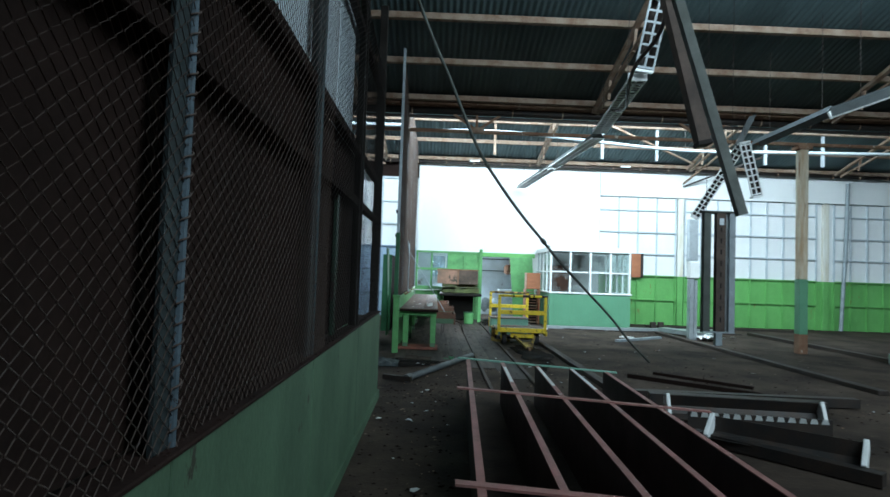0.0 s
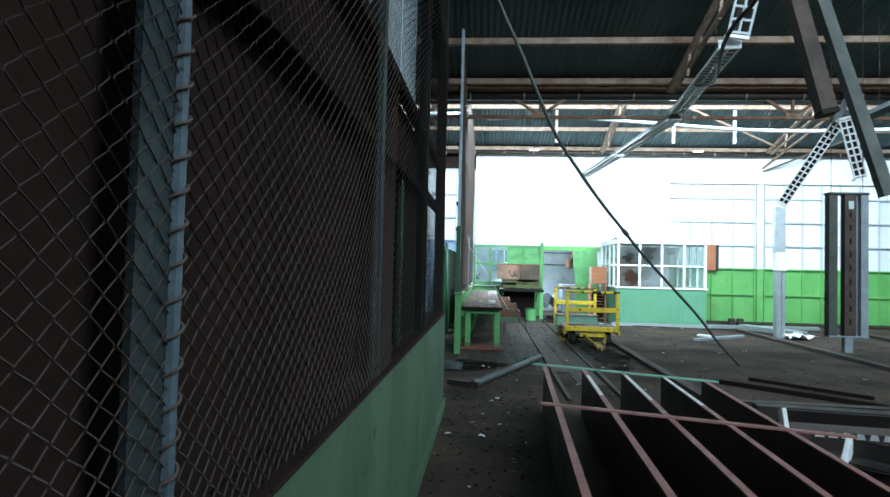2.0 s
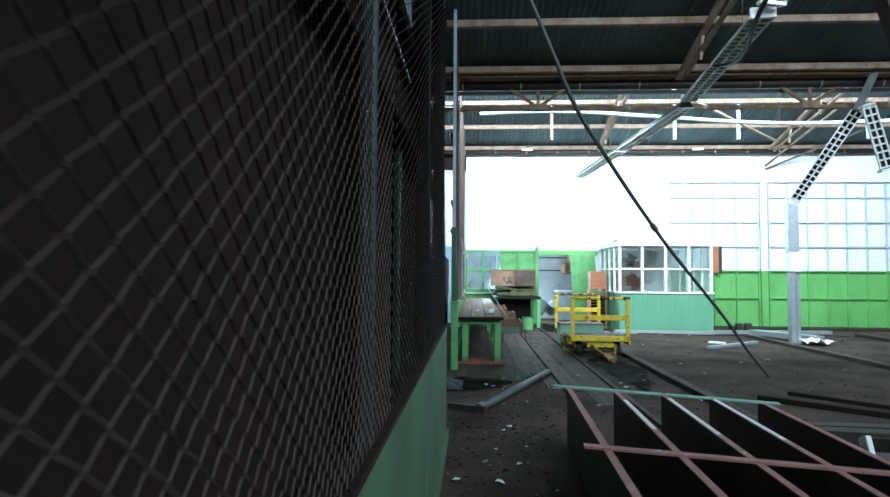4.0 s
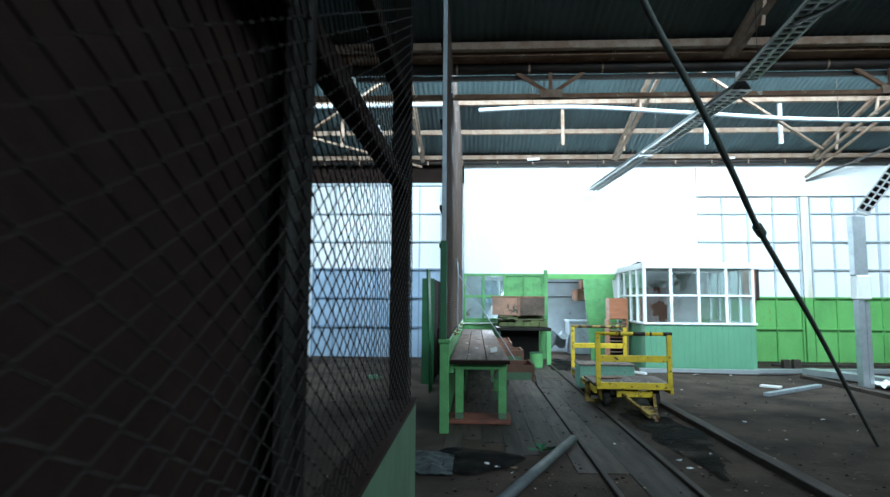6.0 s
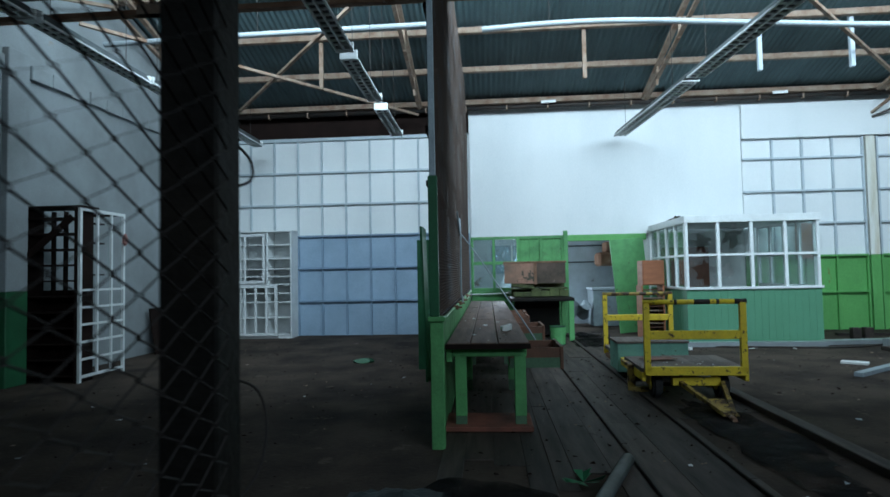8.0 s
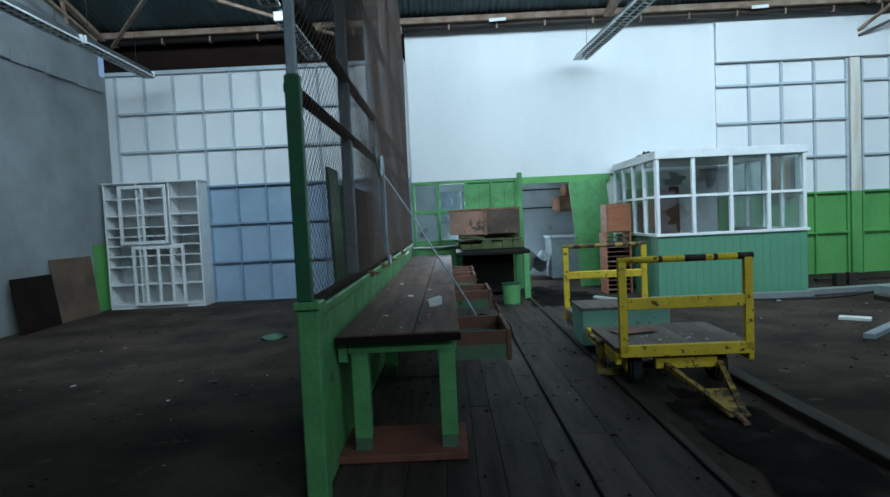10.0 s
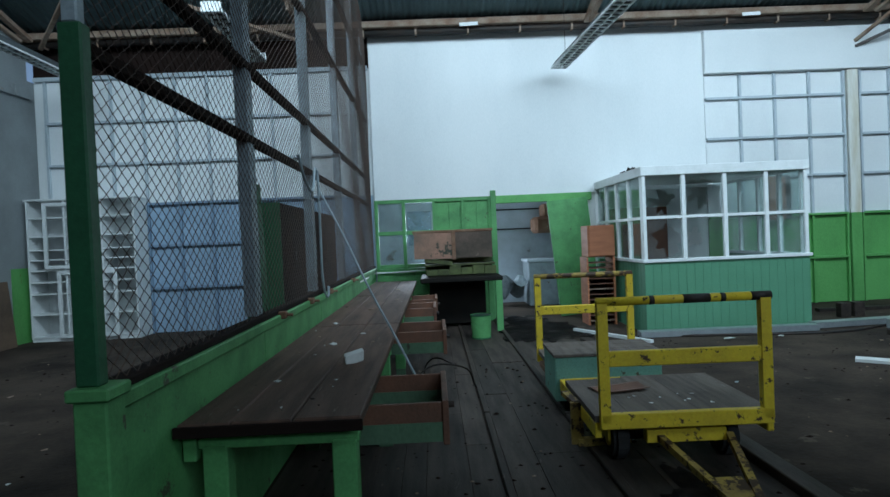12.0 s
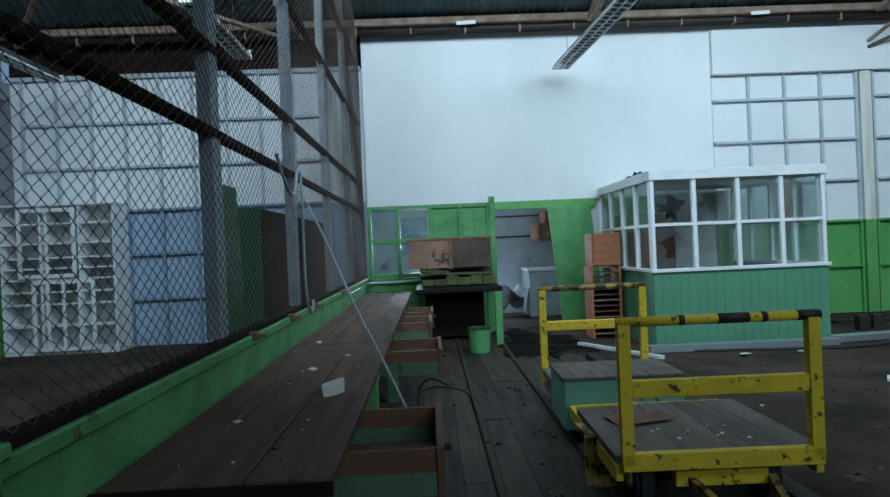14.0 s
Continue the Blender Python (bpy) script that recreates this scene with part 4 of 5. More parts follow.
# hearth with its hood
hearth = thing("forge_hearth", "sooty black forge hearth on green legs", "forge", at=(0, 0, 0))
part("table", boxes((0.93, 17.1, 0.79, 2.2, 18.4, 0.86), bevel=0.012), BLACK, hearth)
part("skirt", boxes((1.06, 17.75, 0.06, 1.98, 18.35, 0.785), bevel=0.01), BLACK, hearth)
part("splash_back", boxes((1.0, 18.2, 0.86, 2.15, 18.26, 1.14), bevel=0.006), MOSS, hearth)
part("shelf", boxes((1.0, 17.65, 1.02, 2.15, 18.2, 1.05), bevel=0.004), MOSS, hearth)
for i in range(6):
    x = 1.02 + i * 0.19
    part("shelf_board", boxes((x, 17.6 + rng.uniform(0, 0.05), 0.87, x + 0.185, 17.66, 1.0 + rng.uniform(-0.05, 0.03)), bevel=0.006), MOSS, hearth)
part("leg", boxes((2.08, 17.08, 0, 2.18, 17.16, 0.79), bevel=0.005), GREEN_L, hearth)
part("leg", boxes((2.08, 18.28, 0, 2.18, 18.36, 0.79), bevel=0.005), GREEN_L, hearth)
part("leg", boxes((0.95, 18.28, 0, 1.03, 18.36, 0.79), bevel=0.005), GREEN_L, hearth)
hood = thing("forge_hood", "rust-stained sheet hood hanging over the hearth", "hood", at=(0, 0, 0))
part("panel", bars(((0.84, 17.6, 1.36), (1.47, 17.6, 1.35), 0.02, 0.42)), RUSTY_O, hood, "rusty orange sheet")
part("panel", bars(((1.49, 17.6, 1.36), (2.1, 17.6, 1.36), 0.02, 0.43)), SOOTY, hood, "soot-blackened sheet")
part("top_rail", boxes((0.82, 17.58, 1.565, 2.12, 17.66, 1.605), bevel=0.005), RUST, hood)
part("divider", boxes((1.45, 17.575, 1.12, 1.51, 17.62, 1.6), bevel=0.004), RUST, hood)
part("top", boxes((0.83, 17.62, 1.54, 2.1, 18.6, 1.57)), RUST, hood)
part("side", boxes((2.09, 17.62, 1.14, 2.105, 18.6, 1.55)), RUST, hood)
part("drip_flap", bars(((1.0, 17.62, 1.13), (1.45, 17.6, 1.06), 0.015, 0.06)), MOSS, hood)
bk = thing("bucket", "bright green metal bucket standing on the planks", "bucket", at=(1.79, 16.55, 0.012))
bm = bmesh.new()
bmesh.ops.create_cone(bm, cap_ends=False, segments=28, radius1=0.135, radius2=0.15, depth=0.34, matrix=Matrix.Translation((0, 0, 0.17)))
bmesh.ops.create_cone(bm, cap_ends=False, segments=28, radius1=0.128, radius2=0.143, depth=0.33, matrix=Matrix.Translation((0, 0, 0.175)))
part("shell", bm, GREEN_L, bk, smooth=True)
part("base", rod(bmesh.new(), (0, 0, 0.0), (0, 0, 0.02), 0.135, 28), GREEN_L, bk)
part("lid", rod(bmesh.new(), (0, 0, 0.325), (0, 0, 0.338), 0.142, 28), GREEN_K, bk, "dark dented lid")
for z, r in ((0.012, 0.14), (0.335, 0.155)):
    bm = bmesh.new()
    bmesh.ops.create_cone(bm, cap_ends=False, segments=28, radius1=r, radius2=r, depth=0.015, matrix=Matrix.Translation((0, 0, z)))
    part("rim", bm, GREEN_D, bk)

# wall box by the booth, gusset at the pier
sign = thing("wall_box", "flat red-brown box fixed on the white wall", "box", at=(7.24, YB - 0.16, 1.55))
part("body", boxes((0, 0, 0, 0.3, 0.13, 0.78), bevel=0.008), WOOD_O, sign)
part("side", boxes((0.302, 0.0, 0, 0.39, 0.13, 0.78), bevel=0.005), STEEL_D, sign)
gus = part("bracket_plate", bmesh.new(), RUST)
bm = bmesh.new()
vs = [bm.verts.new(p) for p in ((8.62, 18.62, 4.36), (8.95, 18.62, 4.36), (8.95, 18.62, 4.72))]
bm.faces.new(vs)
bmesh.ops.solidify(bm, geom=bm.faces[:], thickness=0.12)
bm.to_mesh(gus.data)
bm.free()
tagged(gus, "dark triangular bracket plate at the pier head", "bracket")
strut = thing("brace", "pair of thin steel braces from pier to truss", "brace")
part("bar", bars(((8.93, 18.6, 4.72), (9.75, 16.1, roof_line(0, 16.1)), 0.05)), RUST_L, strut)
part("bar", bars(((8.93, 18.6, 4.62), (11.2, 17.25, roof_line(0, 17.25)), 0.05)), STEEL_D, strut)

# ---- columns, ducts, hanging things ----
col = thing("column", "cream steel column with a green foot, streaked with rust", "column", at=(8.69, 12.0, 0), kind="structure")
part("shaft", boxes((-0.09, -0.09, 1.6, 0.09, 0.09, 4.55), bevel=0.012), CREAM, col)
part("foot", boxes((-0.094, -0.094, 0.42, 0.094, 0.094, 1.6), bevel=0.012), GREEN_B, col, "faded green lower shaft")
part("base", boxes((-0.096, -0.096, 0.0, 0.096, 0.096, 0.42), bevel=0.012), RUST, col, "rusted column base")
part("head_plate", boxes((-0.16, -0.12, 4.42, 0.16, 0.12, 4.5), bevel=0.005), RUST, col)
pole = tube("downpipe", [(14.35, 18.4, 4.9), (14.3, 18.4, 3.0), (14.15, 18.35, 1.0), (14.1, 18.35, 0.02)], 0.06, GREYPAINT)
tagged(pole, "grey-blue downpipe in front of the wall", "pipe")
cage = thing("channel_frame", "dark frame of slotted steel channels hanging on end from wires", "frame", at=(3.50, 5.5, 0))
for x0, x1, d, m in ((0.0, 0.07, 0.07, POLE), (0.128, 0.222, 0.06, CHANNEL), (0.262, 0.322, 0.05, GREYPAINT)):
    ch = part("channel", boxes((x0, 0, 0.965, x1, 0.008, 2.175), (x0, 0.008, 0.965, x0 + 0.008, d, 2.175), (x1 - 0.008, 0.008, 0.965, x1, d, 2.175)), m, cage)
    if m is CHANNEL:
        for i in range(9):
            part("slot", boxes((x0 + 0.04, -0.003, 1.06 + i * 0.115, x0 + 0.054, -0.0005, 1.11 + i * 0.115)), BLACK, ch, "dark slot")
        part("lock_plate", boxes((x0 + 0.025, -0.008, 2.05, x0 + 0.07, -0.001, 2.12), bevel=0.002), GALV, ch, "bright lock plate")
part("tube", rod(bmesh.new(), (0.243, 0.03, 0.97), (0.243, 0.03, 2.17), 0.008, 10), GALV, cage)
part("head_plate", boxes((-0.004, -0.01, 2.175, 0.326, 0.085, 2.195), bevel=0.004), POLE, cage)
part("base_plate", boxes((-0.004, -0.006, 0.95, 0.326, 0.075, 0.965), bevel=0.003), GREYPAINT, cage)
part("stub", boxes((0.13, 0.0, 0.82, 0.20, 0.05, 0.95), bevel=0.005), GREYPAINT, cage, "dented stub below the frame")
for x in (0.03, 0.29):
    part("hanger_wire", rod(bmesh.new(), (x, 0.03, 2.19), (x, 0.03, roof_line(1, 5.53)), 0.0025, 6), STEEL_D, cage)
duct = thing("sheet_metal_duct", "dented grey sheet-metal duct standing on end, wrapped in white", "duct", at=(7.32, 14.2, 0))
part("lower", boxes((-0.11, -0.08, 0, 0.0, 0.08, 1.55), (0.012, -0.06, 0, 0.10, 0.07, 1.52), bevel=0.01), GALV, duct)
part("wrap", boxes((-0.13, -0.1, 1.55, 0.12, 0.1, 1.98), bevel=0.02), PAPER, duct, "white wrapping")
part("upper", boxes((-0.14, -0.08, 1.98, 0.09, 0.08, 3.05), bevel=0.01), GALV, duct)


def luminaire(p, q, label="grey fluorescent luminaire with a slotted white louvre", roll=0.0, cap=True, w=0.26, fins=True, shell=None, blades=None):
    """A twin-tube fitting: pitched housing above, slatted louvre below, white end caps."""
    m, length = along(p, q, roll)
    t = new("luminaire")
    t.matrix_world = m
    tagged(t, label, "lamp", "luminaires")
    bm = bmesh.new()
    prof = ((-w / 2, -0.05), (-w * 0.18, 0.06), (w * 0.18, 0.06), (w / 2, -0.05), (w / 2 - 0.008, -0.055), (w * 0.16, 0.045), (-w * 0.16, 0.045), (-w / 2 + 0.008, -0.055))
    a = [bm.verts.new((x, y, -length / 2)) for x, y in prof]
    b = [bm.verts.new((x, y, length / 2)) for x, y in prof]
    for i in range(8):
        bm.faces.new((a[i], a[(i + 1) % 8], b[(i + 1) % 8], b[i]))
    bm.faces.new(a[::-1]), bm.faces.new(b)
    part("housing", bm, shell or LAMP, t)
    if fins:
        bm = bmesh.new()
        n = max(4, int(length / 0.125))
        for i in range(n):
            z = -length / 2 + 0.05 + i * (length - 0.1) / (n - 1)
            box(bm, -w / 2 + 0.01, -0.078, z - 0.014, w / 2 - 0.01, -0.06, z + 0.014)
        for x in (-w / 2 + 0.006, 0, w / 2 - 0.006):
            box(bm, x - 0.013, -0.080, -length / 2 + 0.03, x + 0.013, -0.056, length / 2 - 0.03)
        tagged(part("louvre", bm, blades or WHITE_W, t, "white slotted louvre"), kind="stuff")
    if cap:
        for z in (-length / 2, length / 2):
            part("end_cap", boxes((-w / 2 - 0.004, -0.09, z - 0.02, w / 2 + 0.004, 0.03, z + 0.02), bevel=0.006), WHITE_W, t)
    if max(p[2], q[2]) > 1:
        hi, lo2 = (Vector(p), Vector(q)) if p[2] >= q[2] else (Vector(q), Vector(p))
        for f in (0.12, 0.8):
            c = hi.lerp(lo2, f)
            if f > 0.5 and abs(hi.z - lo2.z) > 0.5:
                continue
            k = 0 if c.y > Y0 else (1 if c.y > Y0 - BAY else 2)
            bm = rod(bmesh.new(), c, (c.x, c.y, roof_line(k, c.y) + 0.08), 0.004, 6)
            bmesh.ops.transform(bm, matrix=m.inverted(), verts=bm.verts[:])
            part("hanger_wire", bm, STEEL_D, t)
    return t


luminaire((3.45, 18.3, 4.40), (3.72, 14.6, 4.38), cap=False)
luminaire((3.73, 14.5, 4.38), (3.95, 11.1, 4.36), cap=False)
luminaire((3.92, 10.9, 4.42), (3.55, 7.72, 4.38), shell=LAMP)
luminaire((3.58, 7.62, 4.4), (3.70, 7.35, 5.35), "louvred luminaire hanging askew from the roof", shell=STEEL_D, blades=CONDUIT)
luminaire((7.22, 13.9, 3.1), (7.5, 12.2, 4.6), "fallen louvred luminaire hanging on end", roll=-0.75, w=0.2, shell=STEEL_D)
luminaire((7.0, 11.3, 4.35), (7.28, 11.3, 3.25), "fallen louvred luminaire hanging on end", roll=0.0, w=0.22, shell=STEEL_D)
luminaire((7.1, 11.7, 4.38), (7.5, 11.6, 5.3), "fallen louvred luminaire hanging on end", cap=False, fins=False, w=0.1)
luminaire((6.6, 10.1, 4.06), (7.05, 8.7, 4.30), cap=False, fins=False, shell=GREYPAINT)
luminaire((7.05, 8.7, 4.28), (7.9, 6.8, 4.55), "white louvred luminaire hanging below the roof", roll=0.6)
for a, b in ((7.0, 9.2), (9.3, 11.5), (11.6, 13.7), (13.8, 15.9), (16.0, 18.0)):
    luminaire((-4.6, a, 4.42), (-4.6, b, 4.40), w=0.22)
luminaire((-1.2, 10.5, 4.25), (-1.2, 12.4, 4.22), w=0.22)
luminaire((-1.2, 12.6, 4.2), (-1.2, 14.3, 4.18), w=0.22)
luminaire((-1.2, 14.8, 4.18), (-1.2, 16.5, 4.16), w=0.22)
for x, y, z in ((2.8, 4.98, 5.25), (2.97, 5.74, 5.25), (1.5, 14.1, 5.1), (7.0, 14.05, 4.79), (13.0, 14.0, 4.9), (-3.0, 14.1, 5.16)):
    k = 0 if y > Y0 else (1 if y > Y0 - BAY else 2)
    tagged(part("hanger_wire", rod(bmesh.new(), (x, y, z), (x, y, roof_line(k, y)), 0.005, 6), STEEL_D), "thin wire that hangs from the roof", "wire", "hanger wires")
# long housing and bar that hang from the roof by one end
hs = thing("hanging_channel", "dark rusty lamp channel hanging down from the roof", "channel")
for d in ((-0.065, -0.06, 0.065, -0.05), (-0.065, -0.05, -0.055, 0.06), (0.055, -0.05, 0.065, 0.06)):
    m, length = along((2.98, 5.75, 5.3), (3.45, 5.45, 2.86))
    bm = bmesh.new()
    bmesh.ops.create_cube(bm, size=1.0, matrix=m @ Matrix.Translation(((d[0] + d[2]) / 2, (d[1] + d[3]) / 2, 0)) @ Matrix.Diagonal((d[2] - d[0], d[3] - d[1], length, 1)))
    part("web", bm, CHANNEL, hs)
part("end_plate", bars(((3.443, 5.453, 2.89), (3.452, 5.448, 2.85), 0.145, 0.13)), BLACK, hs)
stick = part("hanging_bar", bars(((2.58, 4.95, 5.3), (3.48, 4.75, 2.07), 0.085, 0.07)), POLE)
tagged(stick, "long grey steel bar hanging from the roof", "bar")
tw = tube("bent_conduit", [(2.5, 5.6, 5.6), (3.2, 5.9, 5.2), (3.3, 6.1, 4.5), (3.25, 7.0, 4.2), (3.6, 8.4, 4.1), (3.7, 9.4, 4.35)], 0.025, STEEL_D)
tagged(tw, "bent black conduit tangled among the lamps", "conduit")
tag = tube("sagging_conduit", [(0.49, 14.1, 5.06), (1.5, 14.1, 5.1), (2.6, 14.1, 5.09), (4.2, 14.1, 4.98), (7.0, 14.05, 4.79), (9.5, 14.0, 4.82), (13.0, 14.0, 4.9), (17.6, 14.0, 5.1)], 0.045, CONDUIT)
tagged(tag, "long sagging galvanised conduit under the roof", "conduit", "conduits")
tagged(tube("sagging_conduit", [(-5.5, 14.1, 5.12), (-3.0, 14.1, 5.16), (-0.05, 14.1, 5.18)], 0.045, CONDUIT), "straight galvanised conduit under the roof", "conduit", "conduits")
rodp = thing("leaning_pole", "thin dark pole leaning from the roof to the floor", "pole")
tube("pole", [(4.63, 9.92, 0.0), (3.975, 9.134, 0.47), (3.57, 8.7, 0.828), (2.907, 7.9, 1.31), (2.36, 7.296, 1.725), (2.151, 7.088, 1.913), (1.793, 6.634, 2.198), (1.48, 6.308, 2.511), (1.225, 6.14, 2.843), (1.02, 6.0, 3.236), (0.846, 5.95, 3.626), (0.657, 5.9, 4.017), (0.42, 5.85, 4.6), (0.2, 5.8, 5.3)], 0.018, POLE, rodp)
part("clamp", rod(bmesh.new(), (2.175, 7.11, 1.895), (2.127, 7.065, 1.935), 0.03, 10), POLE, rodp)

# ---- left room ----
ldado = part("painted_dado", boxes((XL, 17.95, 0, XL + 0.012, 18.66, 1.27)), GREEN)
tagged(ldado, "bright green painted patch on the side wall", "trim", kind="structure")
tagged(part("painted_dado", boxes((XL, 8.0, 0, XL + 0.01, 13.0, 1.25)), GREEN_D), "dark green painted dado on the side wall", "trim", kind="structure")
for y in (6.2, 12.75):
    pl = thing("pilaster", "stained white wall pilaster with green foot", "pilaster", "pilasters", "structure", (XL, y, 0))
    part("shaft", boxes((0, -0.18, 1.25, 0.1, 0.18, 4.5), bevel=0.01), PLASTER, pl)
    part("foot", boxes((0, -0.18, 0, 0.102, 0.18, 1.25), bevel=0.01), GREEN_D, pl)
blk = thing("block_course", "course of bare concrete blocks on top of the wall", "blocks", kind="structure")
bme = mesh_of("block", boxes((-0.19, -0.19, 0, 0.02, 0.19, 0.2), bevel=0.008), PLASTER)
for i in range(30):
    piece("block", bme, blk, pose(XL + 0.02 + rng.uniform(0, 0.03), 6.8 + i * 0.4, 4.2 + (i % 2) * 0.012))
brown = part("leaning_board", boxes((0, -0.55, 0, 0.02, 0.55, 1.08), bevel=0.004), PLY)
brown.matrix_world = pose(XL + 0.14, 17.25, 0.0, 0, -6, 0)
tagged(brown, "stained brown plywood board leaning on the wall", "board", "leaning boards")
brown2 = part("leaning_board", boxes((0, -0.5, 0, 0.02, 0.5, 0.85), bevel=0.004), BROWN)
brown2.matrix_world = pose(XL + 0.2, 16.2, 0.0, 0, -8, 4)
tagged(brown2, "dark brown board leaning on the side wall", "board", "leaning boards")


def dresser():
    """The white shelf unit with framed sliding doors."""
    d = thing("shelf_unit", "white painted shelf unit with sliding mesh-fronted doors", "shelf unit", at=(-5.74, 18.2, 0))
    W, D, H = 1.82, 0.44, 2.4
    for x in (0, 0.62, 1.24, W - 0.03):
        part("upright", boxes((x, 0, 0.05, x + 0.03, D, H), bevel=0.003), WHITE_W, d)
    part("top", boxes((-0.02, -0.02, H, W + 0.02, D, H + 0.03), bevel=0.004), WHITE_W, d)
    part("plinth", boxes((0, 0.02, 0, W, D, 0.05)), WHITE_W, d)
    part("back", boxes((0, D, 0, W, D + 0.012, H)), WHITE_W, d)
    for z in (0.06, 0.45, 0.8, 1.0, 1.2, 1.38, 1.55, 1.78, 2.1):
        for a, b in ((0.03, 0.62), (0.65, 1.24), (1.27, W - 0.03)):
            part("shelf", boxes((a, 0.01, z, b, D, z + 0.022)), WHITE_W, d)
    for x0, x1, z0, z1, n in ((0.3, 1.22, 1.24, 2.36, 1), (0.5, 1.5, 0.06, 1.2, 3)):
        dd = part("sliding_door", boxes((x0, -0.035, z0, x0 + 0.06, -0.012, z1), (x1 - 0.06, -0.035, z0, x1, -0.012, z1), (x0 + 0.06, -0.035, z0, x1 - 0.06, -0.012, z0 + 0.06), (x0 + 0.06, -0.035, z1 - 0.06, x1 - 0.06, -0.012, z1)), WHITE_W, d, "white sliding door frame")
        for i in range(n):
            x = x0 + (i + 1) * (x1 - x0) / (n + 1)
            part("door_bar", boxes((x - 0.025, -0.033, z0 + 0.06, x + 0.025, -0.014, z1 - 0.06)), WHITE_W, dd)
    return d


dresser()
open_case = thing("open_cabinet", "dark pigeonhole cabinet with a white ladder-like frame standing open", "cabinet", at=(-5.83, 12.93, 0))
part("top", boxes((0, 0, 2.38, 0.84, 0.36, 2.41), bevel=0.004), BROWN, open_case)
for x in (0, 0.74):
    part("side", boxes((x, 0, 0, x + 0.03, 0.34, 2.38)), BROWN, open_case)
part("back", boxes((0.03, 0.33, 0, 0.74, 0.345, 1.25)), BROWN, open_case)
for i in range(11):
    z = 0.08 + i * 0.215
    part("shelf", boxes((0.03, 0.02, z, 0.74, 0.33, z + 0.02)), BROWN, open_case)
for x in (0.21, 0.39, 0.57):
    part("divider", boxes((x, 0.25, 0.1, x + 0.015, 0.33, 2.36)), BROWN, open_case)
part("brace", bars(((0.05, -0.01, 1.7), (0.72, -0.01, 2.25), 0.02, 0.09)), BROWN, open_case)
fdoor = part("frame_door", boxes((0.79, 0.0, 0.0, 0.825, 0.045, 2.38), (0.79, 0.93, 0.0, 0.825, 0.97, 2.38), (0.79, 0.045, 2.34, 0.825, 0.93, 2.38), (0.79, 0.045, 0.06, 0.825, 0.93, 0.095)), WHITE_W, open_case, "white ladder-like frame")
for i in range(1, 6):
    part("rung", boxes((0.792, 0.045, 0.06 + i * 0.235, 0.82, 0.93, 0.09 + i * 0.235)), WHITE_W, fdoor)
for y in (0.36, 0.66):
    part("stile", boxes((0.793, y, 0.095, 0.817, y + 0.035, 2.34)), WHITE_W, fdoor)
part("top_tie", boxes((0.03, 0.94, 2.35, 0.79, 0.965, 2.375)), BROWN, open_case)
for i, z in enumerate((1.45, 1.9, 2.18, 2.3)):
    part("stub_shelf", boxes((0.70, 0.345, z, 0.79, 0.55, z + 0.018)), BROWN, open_case)
flag = bmesh.new()
bmesh.ops.create_icosphere(flag, subdivisions=2, radius=0.07)
for v in flag.verts:
    v.co = Vector((v.co.x * 0.4, v.co.y * 0.9, v.co.z * 1.3)) * rng.uniform(0.75, 1.2)
cloth = part("cloth", flag, PINK)
cloth.matrix_world = pose(-4.985, 13.87, 1.98)
tagged(cloth, "faded red cloth knotted on the white frame", "cloth")
for y0, y1, lab in ((13.9, 15.1, "tall cabinet, green end and brown side, behind the mesh"), (15.3, 17.0, "tall dark brown cabinet behind the mesh")):
    wd = thing("tall_cabinet", lab, "cabinet", "cabinets behind the mesh", at=(-0.53, y0, 0))
    part("end", boxes((0, -0.012, 0, 0.22, 0, 1.88)), GREEN_D if y0 < 15 else BROWN, wd)
    part("carcass", boxes((0, 0, 0, 0.2, y1 - y0, 1.88), bevel=0.004), BROWN, wd)
    part("door", boxes((0.202, 0.03, 0.05, 0.22, (y1 - y0) / 2 - 0.005, 0.9)), BROWN, wd)
    part("door", boxes((0.202, 0.03, 0.93, 0.22, y1 - y0 - 0.03, 1.85)), BROWN, wd)
    part("handle", boxes((0.222, 0.5, 1.3, 0.235, 0.53, 1.42)), STEEL_D, wd)
gp = part("green_board", boxes((0, 0, 0, 0.03, 0.5, 2.0), bevel=0.004), GREEN_D)
gp.matrix_world = pose(-0.32, 12.9, 0, 0, -1.5, 0)
tagged(gp, "dark green board standing behind the mesh", "board")
wedge = bmesh.new()
bmesh.ops.create_icosphere(wedge, subdivisions=2, radius=0.14)
for v in wedge.verts:
    v.co += Vector([rng.uniform(-0.05, 0.05) for _ in range(3)])
    v.co.z = max(0.0, v.co.z * 0.5)
rag = part("rag", wedge, GREEN_D)
rag.matrix_world = pose(-1.5, 14.6, 0)
tagged(rag, "dark green rag lying on the floor", "rag", "rags")

# ---- on and round the bench ----
part("edge_board", boxes((0.115, 10.545, 0.722, 0.85, 10.562, 0.766), bevel=0.003), BROWN, bench, "dark worn end grain")
bm = boxes((-0.05, -0.042, 0, 0.05, 0.042, 0.06), bevel=0.005)
for v in bm.verts:
    v.co.z += 0.012 * math.sin(v.co.x * 40)
    if v.co.z > 0.03:
        v.co.x *= 1.08
ppr = part("folded_carton", bm, PAPER)
ppr.matrix_world = pose(0.675, 11.6, 0.772, 0, 0, 12)
tagged(ppr, "crumpled white carton lying on the bench", "carton")


